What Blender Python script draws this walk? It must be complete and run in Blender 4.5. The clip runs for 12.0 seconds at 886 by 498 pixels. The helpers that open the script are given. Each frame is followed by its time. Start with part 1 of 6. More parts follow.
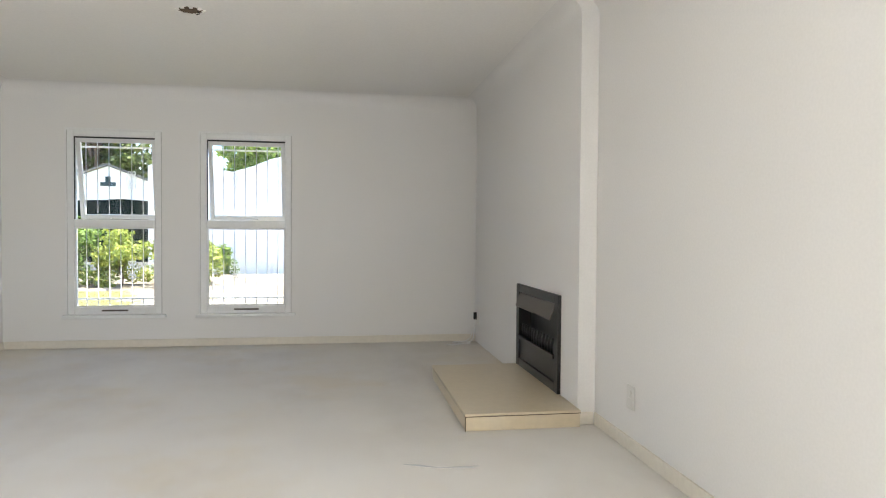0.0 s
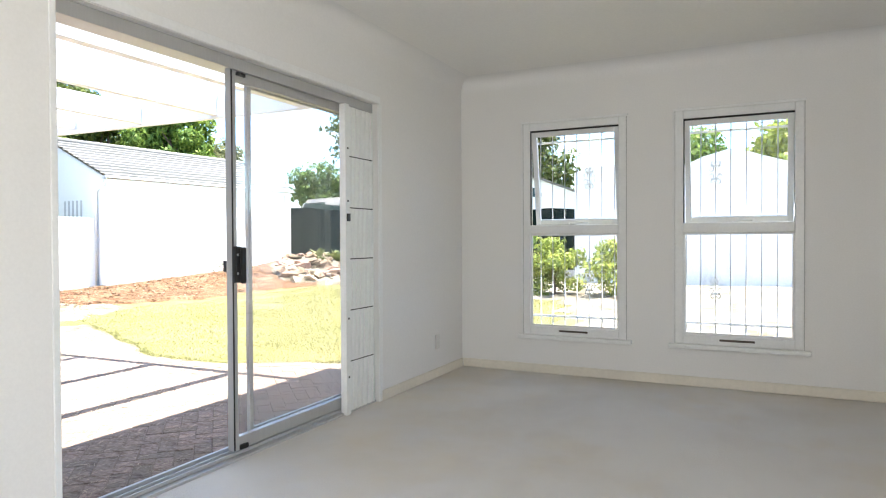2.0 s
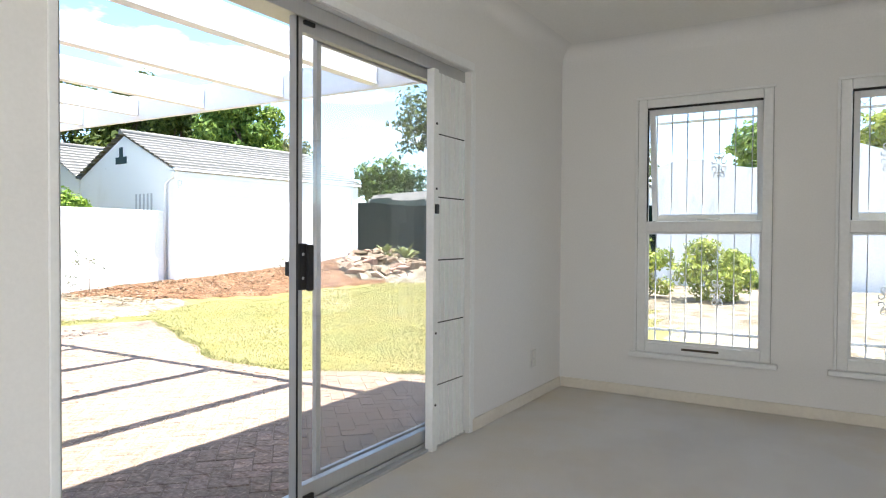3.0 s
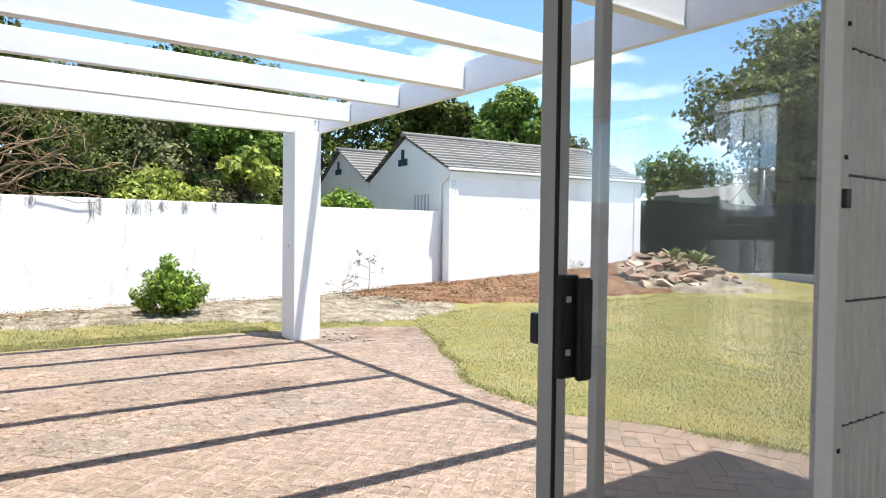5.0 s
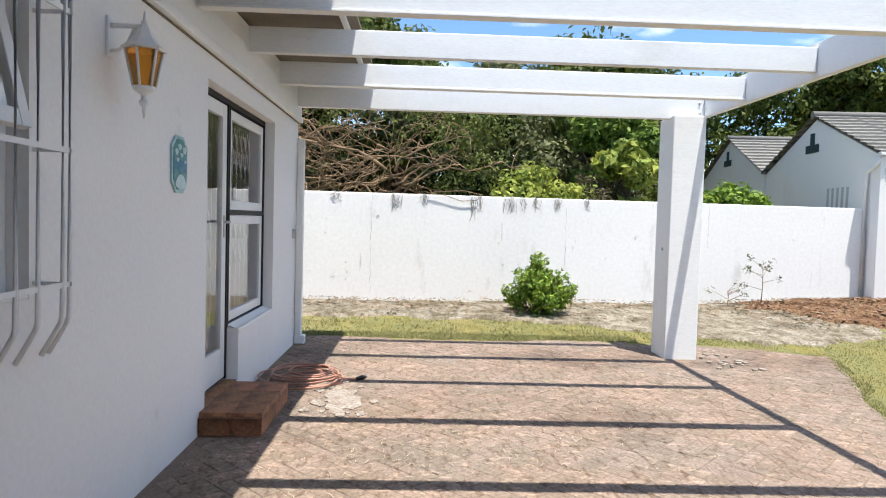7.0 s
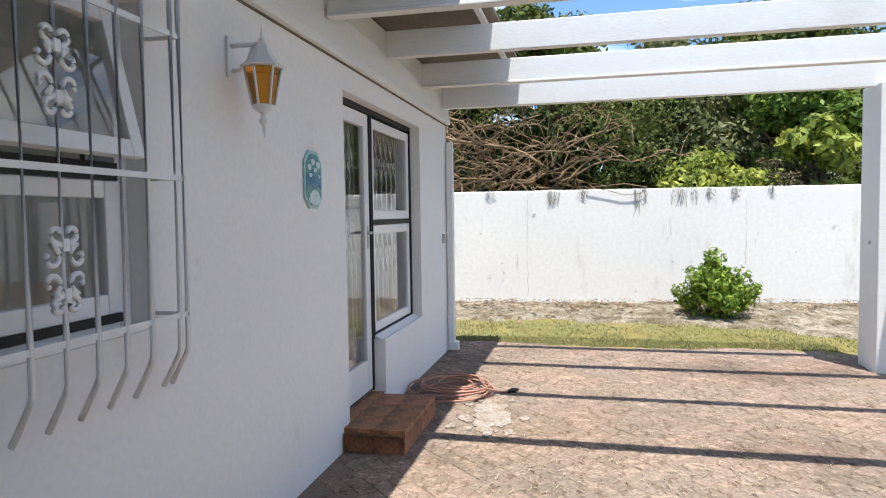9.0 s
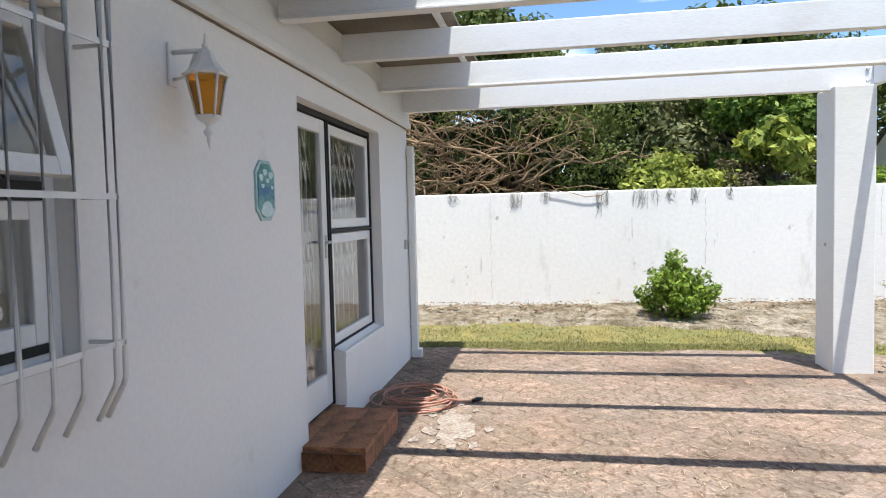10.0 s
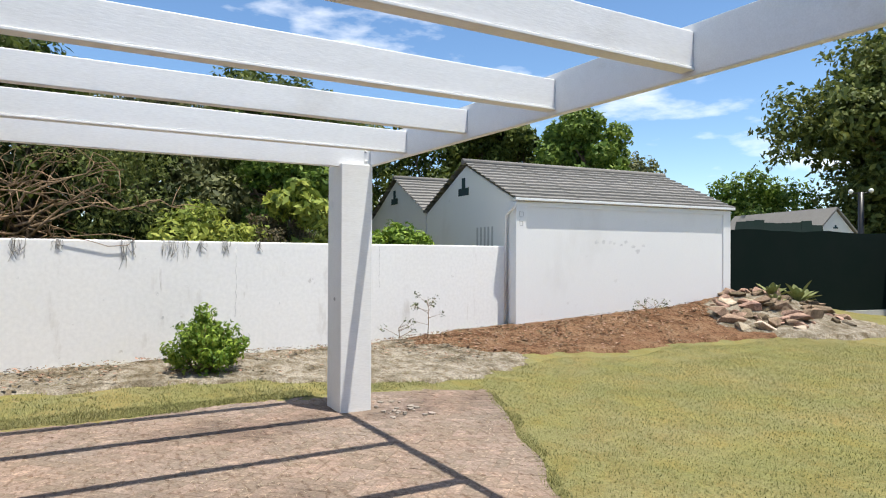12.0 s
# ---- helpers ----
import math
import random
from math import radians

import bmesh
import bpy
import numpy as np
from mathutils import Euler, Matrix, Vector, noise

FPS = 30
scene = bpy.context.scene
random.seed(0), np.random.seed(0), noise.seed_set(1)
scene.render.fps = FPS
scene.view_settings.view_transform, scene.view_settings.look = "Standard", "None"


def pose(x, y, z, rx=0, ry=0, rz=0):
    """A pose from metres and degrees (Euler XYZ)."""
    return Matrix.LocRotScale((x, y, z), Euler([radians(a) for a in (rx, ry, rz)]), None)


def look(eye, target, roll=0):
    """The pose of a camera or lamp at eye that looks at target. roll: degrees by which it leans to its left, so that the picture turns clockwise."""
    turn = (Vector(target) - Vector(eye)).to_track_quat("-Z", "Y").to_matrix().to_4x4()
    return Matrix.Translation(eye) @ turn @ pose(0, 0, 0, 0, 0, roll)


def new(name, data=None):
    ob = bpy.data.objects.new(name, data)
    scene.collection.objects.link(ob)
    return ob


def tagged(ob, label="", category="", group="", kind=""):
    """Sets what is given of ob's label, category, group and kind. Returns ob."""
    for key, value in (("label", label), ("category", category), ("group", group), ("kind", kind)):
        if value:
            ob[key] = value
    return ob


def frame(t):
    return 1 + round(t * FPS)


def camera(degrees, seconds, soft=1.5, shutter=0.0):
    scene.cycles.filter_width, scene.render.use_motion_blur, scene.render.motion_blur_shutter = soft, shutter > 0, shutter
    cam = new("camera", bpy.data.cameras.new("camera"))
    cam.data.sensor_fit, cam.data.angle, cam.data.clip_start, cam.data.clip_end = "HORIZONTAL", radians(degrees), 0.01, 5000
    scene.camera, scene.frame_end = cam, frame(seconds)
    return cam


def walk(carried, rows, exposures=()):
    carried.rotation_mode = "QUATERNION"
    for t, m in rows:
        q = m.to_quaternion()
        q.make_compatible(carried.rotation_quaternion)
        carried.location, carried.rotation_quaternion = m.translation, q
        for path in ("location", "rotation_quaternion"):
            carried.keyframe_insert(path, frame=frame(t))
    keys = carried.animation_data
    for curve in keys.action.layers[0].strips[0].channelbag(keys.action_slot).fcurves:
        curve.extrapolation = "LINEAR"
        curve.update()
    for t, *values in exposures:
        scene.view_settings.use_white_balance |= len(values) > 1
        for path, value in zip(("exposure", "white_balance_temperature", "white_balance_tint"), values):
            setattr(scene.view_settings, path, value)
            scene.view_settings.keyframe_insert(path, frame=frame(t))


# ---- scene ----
cam = camera(68.6, 12.0, soft=1.1)
PATH = [
    (0, (0.646, -0.243, 1.147), (0.953, 1.732, 1.096), 0.4),
    (0.5, (0.563, 0.141, 1.167), (0.429, 2.135, 1.112), 0.4),
    (1, (0.362, 0.499, 1.136), (-0.193, 2.42, 1.093), 0.4),
    (1.5, (0.104, 0.836, 1.147), (-0.639, 2.692, 1.113), -0.2),
    (2, (-0.163, 1.193, 1.136), (-1.036, 2.992, 1.106), -0.3),
    (2.5, (-0.456, 1.512, 1.133), (-1.41, 3.27, 1.098), 0.0),
    (4.5, (-1.518, 2.655, 1.174), (-2.986, 4.011, 1.128), 0.8),
    (5, (-1.751, 2.9, 1.178), (-3.397, 4.034, 1.13), 0.7),
    (5.5, (-1.917, 3.004, 1.186), (-3.713, 3.881, 1.127), 1.2),
    (6, (-2.22, 3.1, 1.202), (-4.122, 3.714, 1.129), 2.1),
    (6.5, (-2.412, 3.182, 1.213), (-4.381, 3.52, 1.131), 2.1),
    (7, (-2.553, 3.292, 1.243), (-4.55, 3.36, 1.157), 1.6),
    (7.5, (-2.626, 3.405, 1.294), (-4.617, 3.245, 1.2), 1.3),
    (9.5, (-2.981, 3.423, 1.333), (-4.927, 2.972, 1.227), -1.1),
    (10, (-3.018, 3.43, 1.378), (-4.987, 3.096, 1.269), -1.4),
    (10.5, (-3.014, 3.45, 1.425), (-5.011, 3.403, 1.315), -1.4),
    (11, (-3.012, 3.468, 1.464), (-4.961, 3.904, 1.359), -1.0),
    (11.5, (-3.003, 3.493, 1.464), (-4.856, 4.244, 1.414), -0.2),
    (12, (-3.015, 3.531, 1.475), (-4.755, 4.518, 1.495), 0.3),
]
walk(cam, [(t, look(eye, target, roll)) for t, eye, target, roll in PATH],
     [(t, stops, kelvin, 8) for t, stops, kelvin in ((0, 2.74, 6430), (0.5, 2.84, 6390), (1.0, 2.80, 6360), (2.0, 2.66, 6350), (2.7, 2.48, 6370), (4.4, 1.62, 6450), (5.5, 1.29, 6460), (6.5, 1.13, 6530), (9.5, 1.13, 6530), (10.5, 1.02, 6560), (12, 0.80, 6700))])

# ---- world, sun ----
SUN_DIR = Vector((-0.215, -0.13, -1.0)).normalized()      # the way the sunlight travels
world = bpy.data.worlds.new("sky")
scene.world = world
world.use_nodes = True
wn, wl = world.node_tree.nodes, world.node_tree.links
wn.clear()
w_out = wn.new("ShaderNodeOutputWorld")
w_bg = wn.new("ShaderNodeBackground")
w_sky = wn.new("ShaderNodeTexSky")
w_sky.sky_type = 'NISHITA'
w_sky.sun_disc = False
w_sky.sun_elevation = math.asin(-SUN_DIR.z)
w_sky.sun_rotation = math.atan2(-SUN_DIR.x, -SUN_DIR.y)
w_sky.air_density, w_sky.dust_density, w_sky.ozone_density = 0.85, 0.06, 2.0
w_tc = wn.new("ShaderNodeTexCoord")
w_map = wn.new("ShaderNodeMapping")
w_map.inputs["Scale"].default_value = (1.0, 1.0, 3.2)
w_map.inputs["Location"].default_value = (0.35, 0.1, 0.2)
w_noise = wn.new("ShaderNodeTexNoise")
w_noise.inputs["Scale"].default_value = 2.6
w_noise.inputs["Detail"].default_value = 7.0
w_noise.inputs["Roughness"].default_value = 0.55
w_ramp = wn.new("ShaderNodeValToRGB")
w_ramp.color_ramp.elements[0].position, w_ramp.color_ramp.elements[1].position = 0.515, 0.68
w_mix = wn.new("ShaderNodeMixRGB")
w_mix.inputs["Color2"].default_value = (8.8, 8.7, 8.65, 1)
w_bg.inputs["Strength"].default_value = 0.117
wl.new(w_tc.outputs["Generated"], w_map.inputs["Vector"])
wl.new(w_map.outputs["Vector"], w_noise.inputs["Vector"])
wl.new(w_noise.outputs["Fac"], w_ramp.inputs["Fac"])
wl.new(w_ramp.outputs["Color"], w_mix.inputs["Fac"])
w_deep = wn.new("ShaderNodeHueSaturation")
w_deep.inputs["Saturation"].default_value, w_deep.inputs["Value"].default_value = 1.12, 0.97
wl.new(w_sky.outputs["Color"], w_deep.inputs["Color"])
wl.new(w_deep.outputs["Color"], w_mix.inputs["Color1"])
wl.new(w_mix.outputs["Color"], w_bg.inputs["Color"])
wl.new(w_bg.outputs["Background"], w_out.inputs["Surface"])
sun_data = bpy.data.lights.new("sun", 'SUN')
sun_data.energy, sun_data.angle, sun_data.color = 4.0, radians(0.53), (1.0, 0.965, 0.91)
sun = new("sun", sun_data)
sun.matrix_world = look((-6, 6, 12), Vector((-6, 6, 12)) + SUN_DIR)
# added fill lamp in an invented, unseen east window behind the walk's start
fill_data = bpy.data.lights.new("unseen_fill", 'AREA')
fill_data.shape, fill_data.size, fill_data.size_y = 'RECTANGLE', 1.9, 1.5
fill_data.energy, fill_data.color = 22.0, (1.0, 0.985, 0.975)
fill_lamp = new("unseen_fill", fill_data)
fill_lamp.matrix_world = look((2.24, -0.6, 1.3), (0.0, -0.6, 1.28))


# ---- materials ----
def mat(name, base, rough=0.6, metal=0.0, var=0.12, scale=6.0, fine=60.0, bump=0.15, dist=0.004, tint=None,
        rand=0.0, island=0.0, spec=0.5, stretch=(1, 1, 1)):
    """A surface with its colour varied at two scales, a fine relief, and where asked a shade for each piece."""
    m = bpy.data.materials.new(name)
    m.use_nodes = True
    n, l = m.node_tree.nodes, m.node_tree.links
    b = n["Principled BSDF"]
    b.inputs["Roughness"].default_value, b.inputs["Metallic"].default_value = rough, metal
    b.inputs["Specular IOR Level"].default_value = spec
    tc, mp = n.new("ShaderNodeTexCoord"), n.new("ShaderNodeMapping")
    mp.inputs["Scale"].default_value = stretch
    l.new(tc.outputs["Object"], mp.inputs["Vector"])
    big, small = n.new("ShaderNodeTexNoise"), n.new("ShaderNodeTexNoise")
    big.inputs["Scale"].default_value, big.inputs["Detail"].default_value = scale, 5
    small.inputs["Scale"].default_value, small.inputs["Detail"].default_value = fine, 4
    l.new(mp.outputs["Vector"], big.inputs["Vector"])
    l.new(mp.outputs["Vector"], small.inputs["Vector"])
    other = tint or tuple(c * 0.55 for c in base)
    ramp = n.new("ShaderNodeValToRGB")
    ramp.color_ramp.elements[0].position, ramp.color_ramp.elements[1].position = 0.38, 0.68
    l.new(big.outputs["Fac"], ramp.inputs["Fac"])
    mul = n.new("ShaderNodeMath"); mul.operation = 'MULTIPLY'; mul.inputs[1].default_value = min(1.0, var * 2.2)
    l.new(ramp.outputs["Color"], mul.inputs[0])
    mix = n.new("ShaderNodeMixRGB")
    mix.inputs["Color1"].default_value, mix.inputs["Color2"].default_value = (*base, 1), (*other, 1)
    l.new(mul.outputs["Value"], mix.inputs["Fac"])
    hsv = n.new("ShaderNodeHueSaturation")
    l.new(mix.outputs["Color"], hsv.inputs["Color"])
    val = n.new("ShaderNodeMapRange")
    val.inputs["From Min"].default_value, val.inputs["From Max"].default_value = 0.3, 0.7
    val.inputs["To Min"].default_value, val.inputs["To Max"].default_value = 1 - var * 0.8, 1 + var * 0.6
    l.new(small.outputs["Fac"], val.inputs["Value"])
    last = val.outputs["Result"]
    if rand or island:
        r = n.new("ShaderNodeObjectInfo") if rand else n.new("ShaderNodeNewGeometry")
        rv = n.new("ShaderNodeMapRange")
        k = rand or island
        rv.inputs["To Min"].default_value, rv.inputs["To Max"].default_value = 1 - k, 1 + k
        l.new(r.outputs["Random"] if rand else r.outputs["Random Per Island"], rv.inputs["Value"])
        mm = n.new("ShaderNodeMath"); mm.operation = 'MULTIPLY'
        l.new(last, mm.inputs[0]); l.new(rv.outputs["Result"], mm.inputs[1])
        last = mm.outputs["Value"]
        hu = n.new("ShaderNodeMapRange")
        hu.inputs["To Min"].default_value, hu.inputs["To Max"].default_value = 0.5 + k * 0.05, 0.5 - k * 0.05
        l.new(rv.inputs["Value"].links[0].from_socket, hu.inputs["Value"])
        l.new(hu.outputs["Result"], hsv.inputs["Hue"])
    l.new(last, hsv.inputs["Value"])
    l.new(hsv.outputs["Color"], b.inputs["Base Color"])
    if bump:
        bp = n.new("ShaderNodeBump")
        bp.inputs["Strength"].default_value, bp.inputs["Distance"].default_value = bump, dist
        l.new(small.outputs["Fac"], bp.inputs["Height"])
        l.new(bp.outputs["Normal"], b.inputs["Normal"])
    return m


def leaf_mat(name, base, tint, k=0.45):
    m = mat(name, base, rough=0.6, var=0.25, scale=0.9, fine=14, bump=0, tint=tint, island=k, spec=0.22)
    n, l = m.node_tree.nodes, m.node_tree.links
    b, out = n["Principled BSDF"], n["Material Output"]
    tr, mx = n.new("ShaderNodeBsdfTranslucent"), n.new("ShaderNodeMixShader")
    l.new(b.inputs["Base Color"].links[0].from_socket, tr.inputs["Color"])
    mx.inputs["Fac"].default_value = 0.3
    l.new(b.outputs["BSDF"], mx.inputs[1]); l.new(tr.outputs["BSDF"], mx.inputs[2])
    l.new(mx.outputs["Shader"], out.inputs["Surface"])
    return m


def glass_mat(name, tint=(1, 1, 1), rough=0.0):
    m = bpy.data.materials.new(name)
    m.use_nodes = True
    b = m.node_tree.nodes["Principled BSDF"]
    b.inputs["Base Color"].default_value = (*tint, 1)
    b.inputs["Transmission Weight"].default_value, b.inputs["Roughness"].default_value, b.inputs["IOR"].default_value = 1, rough, 1.45
    return m


M_WALL_IN = mat("painted_plaster_inside", (0.77, 0.755, 0.735), 0.7, var=0.03, scale=1.2, fine=90, bump=0.08, tint=(0.72, 0.70, 0.67))
M_CEIL = mat("painted_ceiling", (0.83, 0.81, 0.78), 0.8, var=0.03, scale=0.8, fine=70, bump=0.06, tint=(0.79, 0.765, 0.73))
M_CARPET = mat("cut_pile_carpet", (0.76, 0.735, 0.695), 0.95, var=0.16, scale=1.3, fine=420, bump=0.6, dist=0.006, tint=(0.66, 0.61, 0.54), spec=0.1)
M_SKIRT = mat("cream_gloss_paint", (0.74, 0.69, 0.60), 0.45, var=0.05, scale=3, fine=40, bump=0.05)
M_WHITE = mat("white_gloss_paint", (0.80, 0.80, 0.79), 0.4, var=0.04, scale=5, fine=50, bump=0.05)
M_TIMBER = mat("white_painted_timber", (0.80, 0.80, 0.79), 0.55, var=0.07, scale=3.0, fine=22, bump=0.25, dist=0.003, tint=(0.66, 0.65, 0.62), stretch=(6, 1, 6))
M_PLASTER = mat("white_exterior_plaster", (0.815, 0.805, 0.79), 0.85, var=0.04, scale=0.9, fine=40, bump=0.12, dist=0.003, tint=(0.72, 0.715, 0.70))
M_GARDEN_WALL = mat("limewashed_garden_wall", (0.83, 0.815, 0.795), 0.9, var=0.06, scale=0.7, fine=18, bump=0.10, dist=0.006, tint=(0.66, 0.64, 0.61))
M_GREY_PLASTER = mat("grey_weathered_plaster", (0.50, 0.49, 0.48), 0.9, var=0.12, scale=2.2, fine=50, bump=0.3, tint=(0.36, 0.35, 0.34))
M_ALU = mat("anodised_aluminium", (0.50, 0.50, 0.495), 0.42, metal=0.45, var=0.04, scale=3, fine=120, bump=0.04, stretch=(1, 1, 0.05))
M_BLACK = mat("black_steel", (0.010, 0.0095, 0.009), 0.36, var=0.2, scale=8, fine=90, bump=0.15, tint=(0.020, 0.018, 0.016))
M_RUBBER = mat("black_rubber", (0.012, 0.012, 0.012), 0.6, var=0.1, bump=0.05)
M_HEARTH = mat("cream_glazed_tile", (0.62, 0.53, 0.385), 0.28, var=0.05, scale=3, fine=25, bump=0.03, tint=(0.56, 0.46, 0.32))
M_HEARTH_TRIM = mat("brown_trim", (0.10, 0.065, 0.04), 0.5, var=0.15)
M_GLASS = glass_mat("clear_glass")
M_AMBER = glass_mat("amber_glass", (0.62, 0.26, 0.03), 0.25)
M_GRASS = mat("kikuyu_turf", (0.180, 0.176, 0.070), 0.95, var=0.34, scale=0.9, fine=48, bump=0.8, dist=0.02, tint=(0.22, 0.195, 0.095), spec=0.1)
M_SOIL = mat("red_brown_mulch", (0.195, 0.105, 0.058), 0.95, var=0.4, scale=2.5, fine=38, bump=1.0, dist=0.05, tint=(0.27, 0.17, 0.10), spec=0.1)
M_SAND = mat("pale_sandy_soil", (0.33, 0.29, 0.23), 0.95, var=0.5, scale=3.2, fine=34, bump=1.0, dist=0.04, tint=(0.15, 0.125, 0.085), spec=0.1)
M_PAVER = mat("worn_clay_paver", (0.246, 0.180, 0.138), 0.9, var=0.34, scale=1.3, fine=46, bump=0.6, dist=0.006, tint=(0.200, 0.164, 0.136), rand=0.13, spec=0.2)
M_PAVER_BED = mat("sand_filled_joint", (0.225, 0.172, 0.134), 0.95, var=0.25, scale=3, fine=60, bump=0.5, spec=0.1)
M_STEP = mat("red_quarry_brick", (0.36, 0.165, 0.082), 0.85, var=0.45, scale=4, fine=40, bump=0.4, tint=(0.15, 0.075, 0.042), rand=0.15)
M_ROOF_TILE = mat("grey_concrete_tile", (0.185, 0.175, 0.16), 0.85, var=0.22, scale=2.0, fine=50, bump=0.4, tint=(0.15, 0.14, 0.125), rand=0.12)
M_ROOF_DARK = mat("dark_slate_roof", (0.09, 0.09, 0.095), 0.8, var=0.2, scale=2, fine=40, bump=0.3)
M_NET = mat("green_shade_net", (0.004, 0.011, 0.009), 0.95, var=0.2, scale=1.5, fine=160, bump=0.4, tint=(0.009, 0.013, 0.012), spec=0.1)
M_VENT = mat("dark_vent_recess", (0.02, 0.045, 0.05), 0.8, var=0.1)
M_SOFFIT = mat("fibre_cement_roof_sheet", (0.19, 0.16, 0.125), 0.9, var=0.2, scale=3, fine=40, bump=0.3)
M_BARK = mat("rough_bark", (0.17, 0.125, 0.09), 0.95, var=0.3, scale=6, fine=40, bump=0.8, dist=0.02, spec=0.1)
M_TWIG = mat("bare_brown_branch", (0.30, 0.205, 0.125), 0.9, var=0.3, scale=5, fine=40, bump=0.4, spec=0.1)
M_ROCK = mat("weathered_field_stone", (0.31, 0.22, 0.15), 0.9, var=0.4, scale=5, fine=26, bump=0.9, dist=0.03, tint=(0.15, 0.10, 0.07), rand=0.5, spec=0.2)
M_SPALL = mat("broken_concrete", (0.30, 0.255, 0.21), 0.95, var=0.3, scale=12, fine=50, bump=0.5, rand=0.25)
M_FLAKE = mat("flaked_limewash", (0.71, 0.70, 0.68), 0.9, var=0.3, scale=30, fine=90, bump=0.3, tint=(0.55, 0.54, 0.53), rand=0.25)
M_HOSE = mat("faded_red_hose", (0.42, 0.20, 0.14), 0.5, var=0.15, bump=0)
# distance haze is mixed into the mountain's colour as pale blue
M_MOUNTAIN = mat("haze_tinted_mountain", (0.26, 0.34, 0.44), 1.0, var=0.1, scale=0.01, fine=0.05, bump=0, spec=0.0)
M_LEAF_DARK = leaf_mat("dark_evergreen_leaf", (0.065, 0.095, 0.018), (0.14, 0.165, 0.032))
M_LEAF_MID = leaf_mat("mid_green_leaf", (0.12, 0.20, 0.035), (0.20, 0.26, 0.05))
M_LEAF_LIME = leaf_mat("yellow_green_leaf", (0.28, 0.32, 0.06), (0.17, 0.24, 0.045))
M_LEAF_OLIVE = leaf_mat("olive_grey_leaf", (0.12, 0.14, 0.06), (0.19, 0.185, 0.07))
# near-black leaf colour holds the deep shade behind the creeper
M_LEAF_SHADED = leaf_mat("shade_painted_leaf", (0.022, 0.036, 0.007), (0.05, 0.065, 0.012))
M_SOCKET = mat("off_white_plastic", (0.70, 0.69, 0.66), 0.4, var=0.03, bump=0)
M_HOOD = mat("bronzed_steel", (0.085, 0.070, 0.055), 0.35, metal=0.4, var=0.2, bump=0.05)
M_LEAF_TALL = leaf_mat("olive_green_leaf", (0.10, 0.135, 0.035), (0.20, 0.21, 0.055))
M_LEAF_BUSH = leaf_mat("glossy_shrub_leaf", (0.17, 0.27, 0.035), (0.27, 0.35, 0.07))


def streaked(m, base, dark, low, high, stretch):
    """Adds run-down stains: long soft streaks of another shade."""
    n, l = m.node_tree.nodes, m.node_tree.links
    b = n["Principled BSDF"]
    was = b.inputs["Base Color"].links[0].from_socket
    tc, mp, no, ra, mx = (n.new("ShaderNode" + k) for k in ("TexCoord", "Mapping", "TexNoise", "ValToRGB", "MixRGB"))
    mp.inputs["Scale"].default_value = stretch
    no.inputs["Scale"].default_value, no.inputs["Detail"].default_value, no.inputs["Roughness"].default_value = base, 6, 0.62
    ra.color_ramp.elements[0].position, ra.color_ramp.elements[1].position = low, high
    mx.blend_type = 'MULTIPLY'
    mx.inputs["Color2"].default_value = (*dark, 1)
    l.new(tc.outputs["Object"], mp.inputs["Vector"]); l.new(mp.outputs["Vector"], no.inputs["Vector"])
    l.new(no.outputs["Fac"], ra.inputs["Fac"]); l.new(ra.outputs["Color"], mx.inputs["Fac"])
    l.new(was, mx.inputs["Color1"]); l.new(mx.outputs["Color"], b.inputs["Base Color"])


streaked(M_GARDEN_WALL, 1.6, (0.72, 0.69, 0.66), 0.60, 0.78, (1.6, 1.6, 0.5))
streaked(M_PLASTER, 0.8, (0.90, 0.89, 0.87), 0.56, 0.80, (1, 1, 0.5))
streaked(M_TIMBER, 2.2, (0.82, 0.80, 0.77), 0.60, 0.82, (1.2, 0.5, 1.2))
streaked(M_PAVER, 13.0, (1.42, 1.40, 1.36), 0.55, 0.62, (1.9, 0.8, 1))
streaked(M_PAVER, 0.9, (0.62, 0.60, 0.60), 0.50, 0.70, (1, 1, 1))
streaked(M_PAVER, 11.0, (0.68, 0.62, 0.57), 0.53, 0.62, (0.7, 1.9, 1))
streaked(M_GARDEN_WALL, 5.5, (0.70, 0.68, 0.66), 0.66, 0.72, (1.0, 1.0, 0.8))
streaked(M_GARDEN_WALL, 7.0, (0.74, 0.72, 0.70), 0.665, 0.70, (1.4, 1.0, 0.10))
streaked(M_PLASTER, 2.6, (0.80, 0.785, 0.76), 0.66, 0.80, (1, 1, 1.2))
streaked(M_GRASS, 3.5, (1.0, 0.90, 0.80), 0.45, 0.62, (1, 1, 1))
streaked(M_GRASS, 16.0, (0.90, 0.92, 0.86), 0.50, 0.72, (1, 1, 1))
streaked(M_GRASS, 1.3, (1.16, 1.10, 0.98), 0.46, 0.60, (1, 1.3, 1))
streaked(M_SAND, 7.0, (0.66, 0.60, 0.52), 0.48, 0.60, (1, 1.4, 1))
streaked(M_SOIL, 11.0, (0.55, 0.48, 0.44), 0.50, 0.60, (1, 1.3, 1))
streaked(M_SOIL, 2.0, (0.62, 0.58, 0.55), 0.48, 0.66, (1, 1, 1))
streaked(M_CARPET, 0.6, (0.97, 0.91, 0.80), 0.50, 0.68, (1, 1, 1))
streaked(M_CARPET, 1.1, (0.90, 0.885, 0.87), 0.50, 0.72, (1, 0.6, 1))


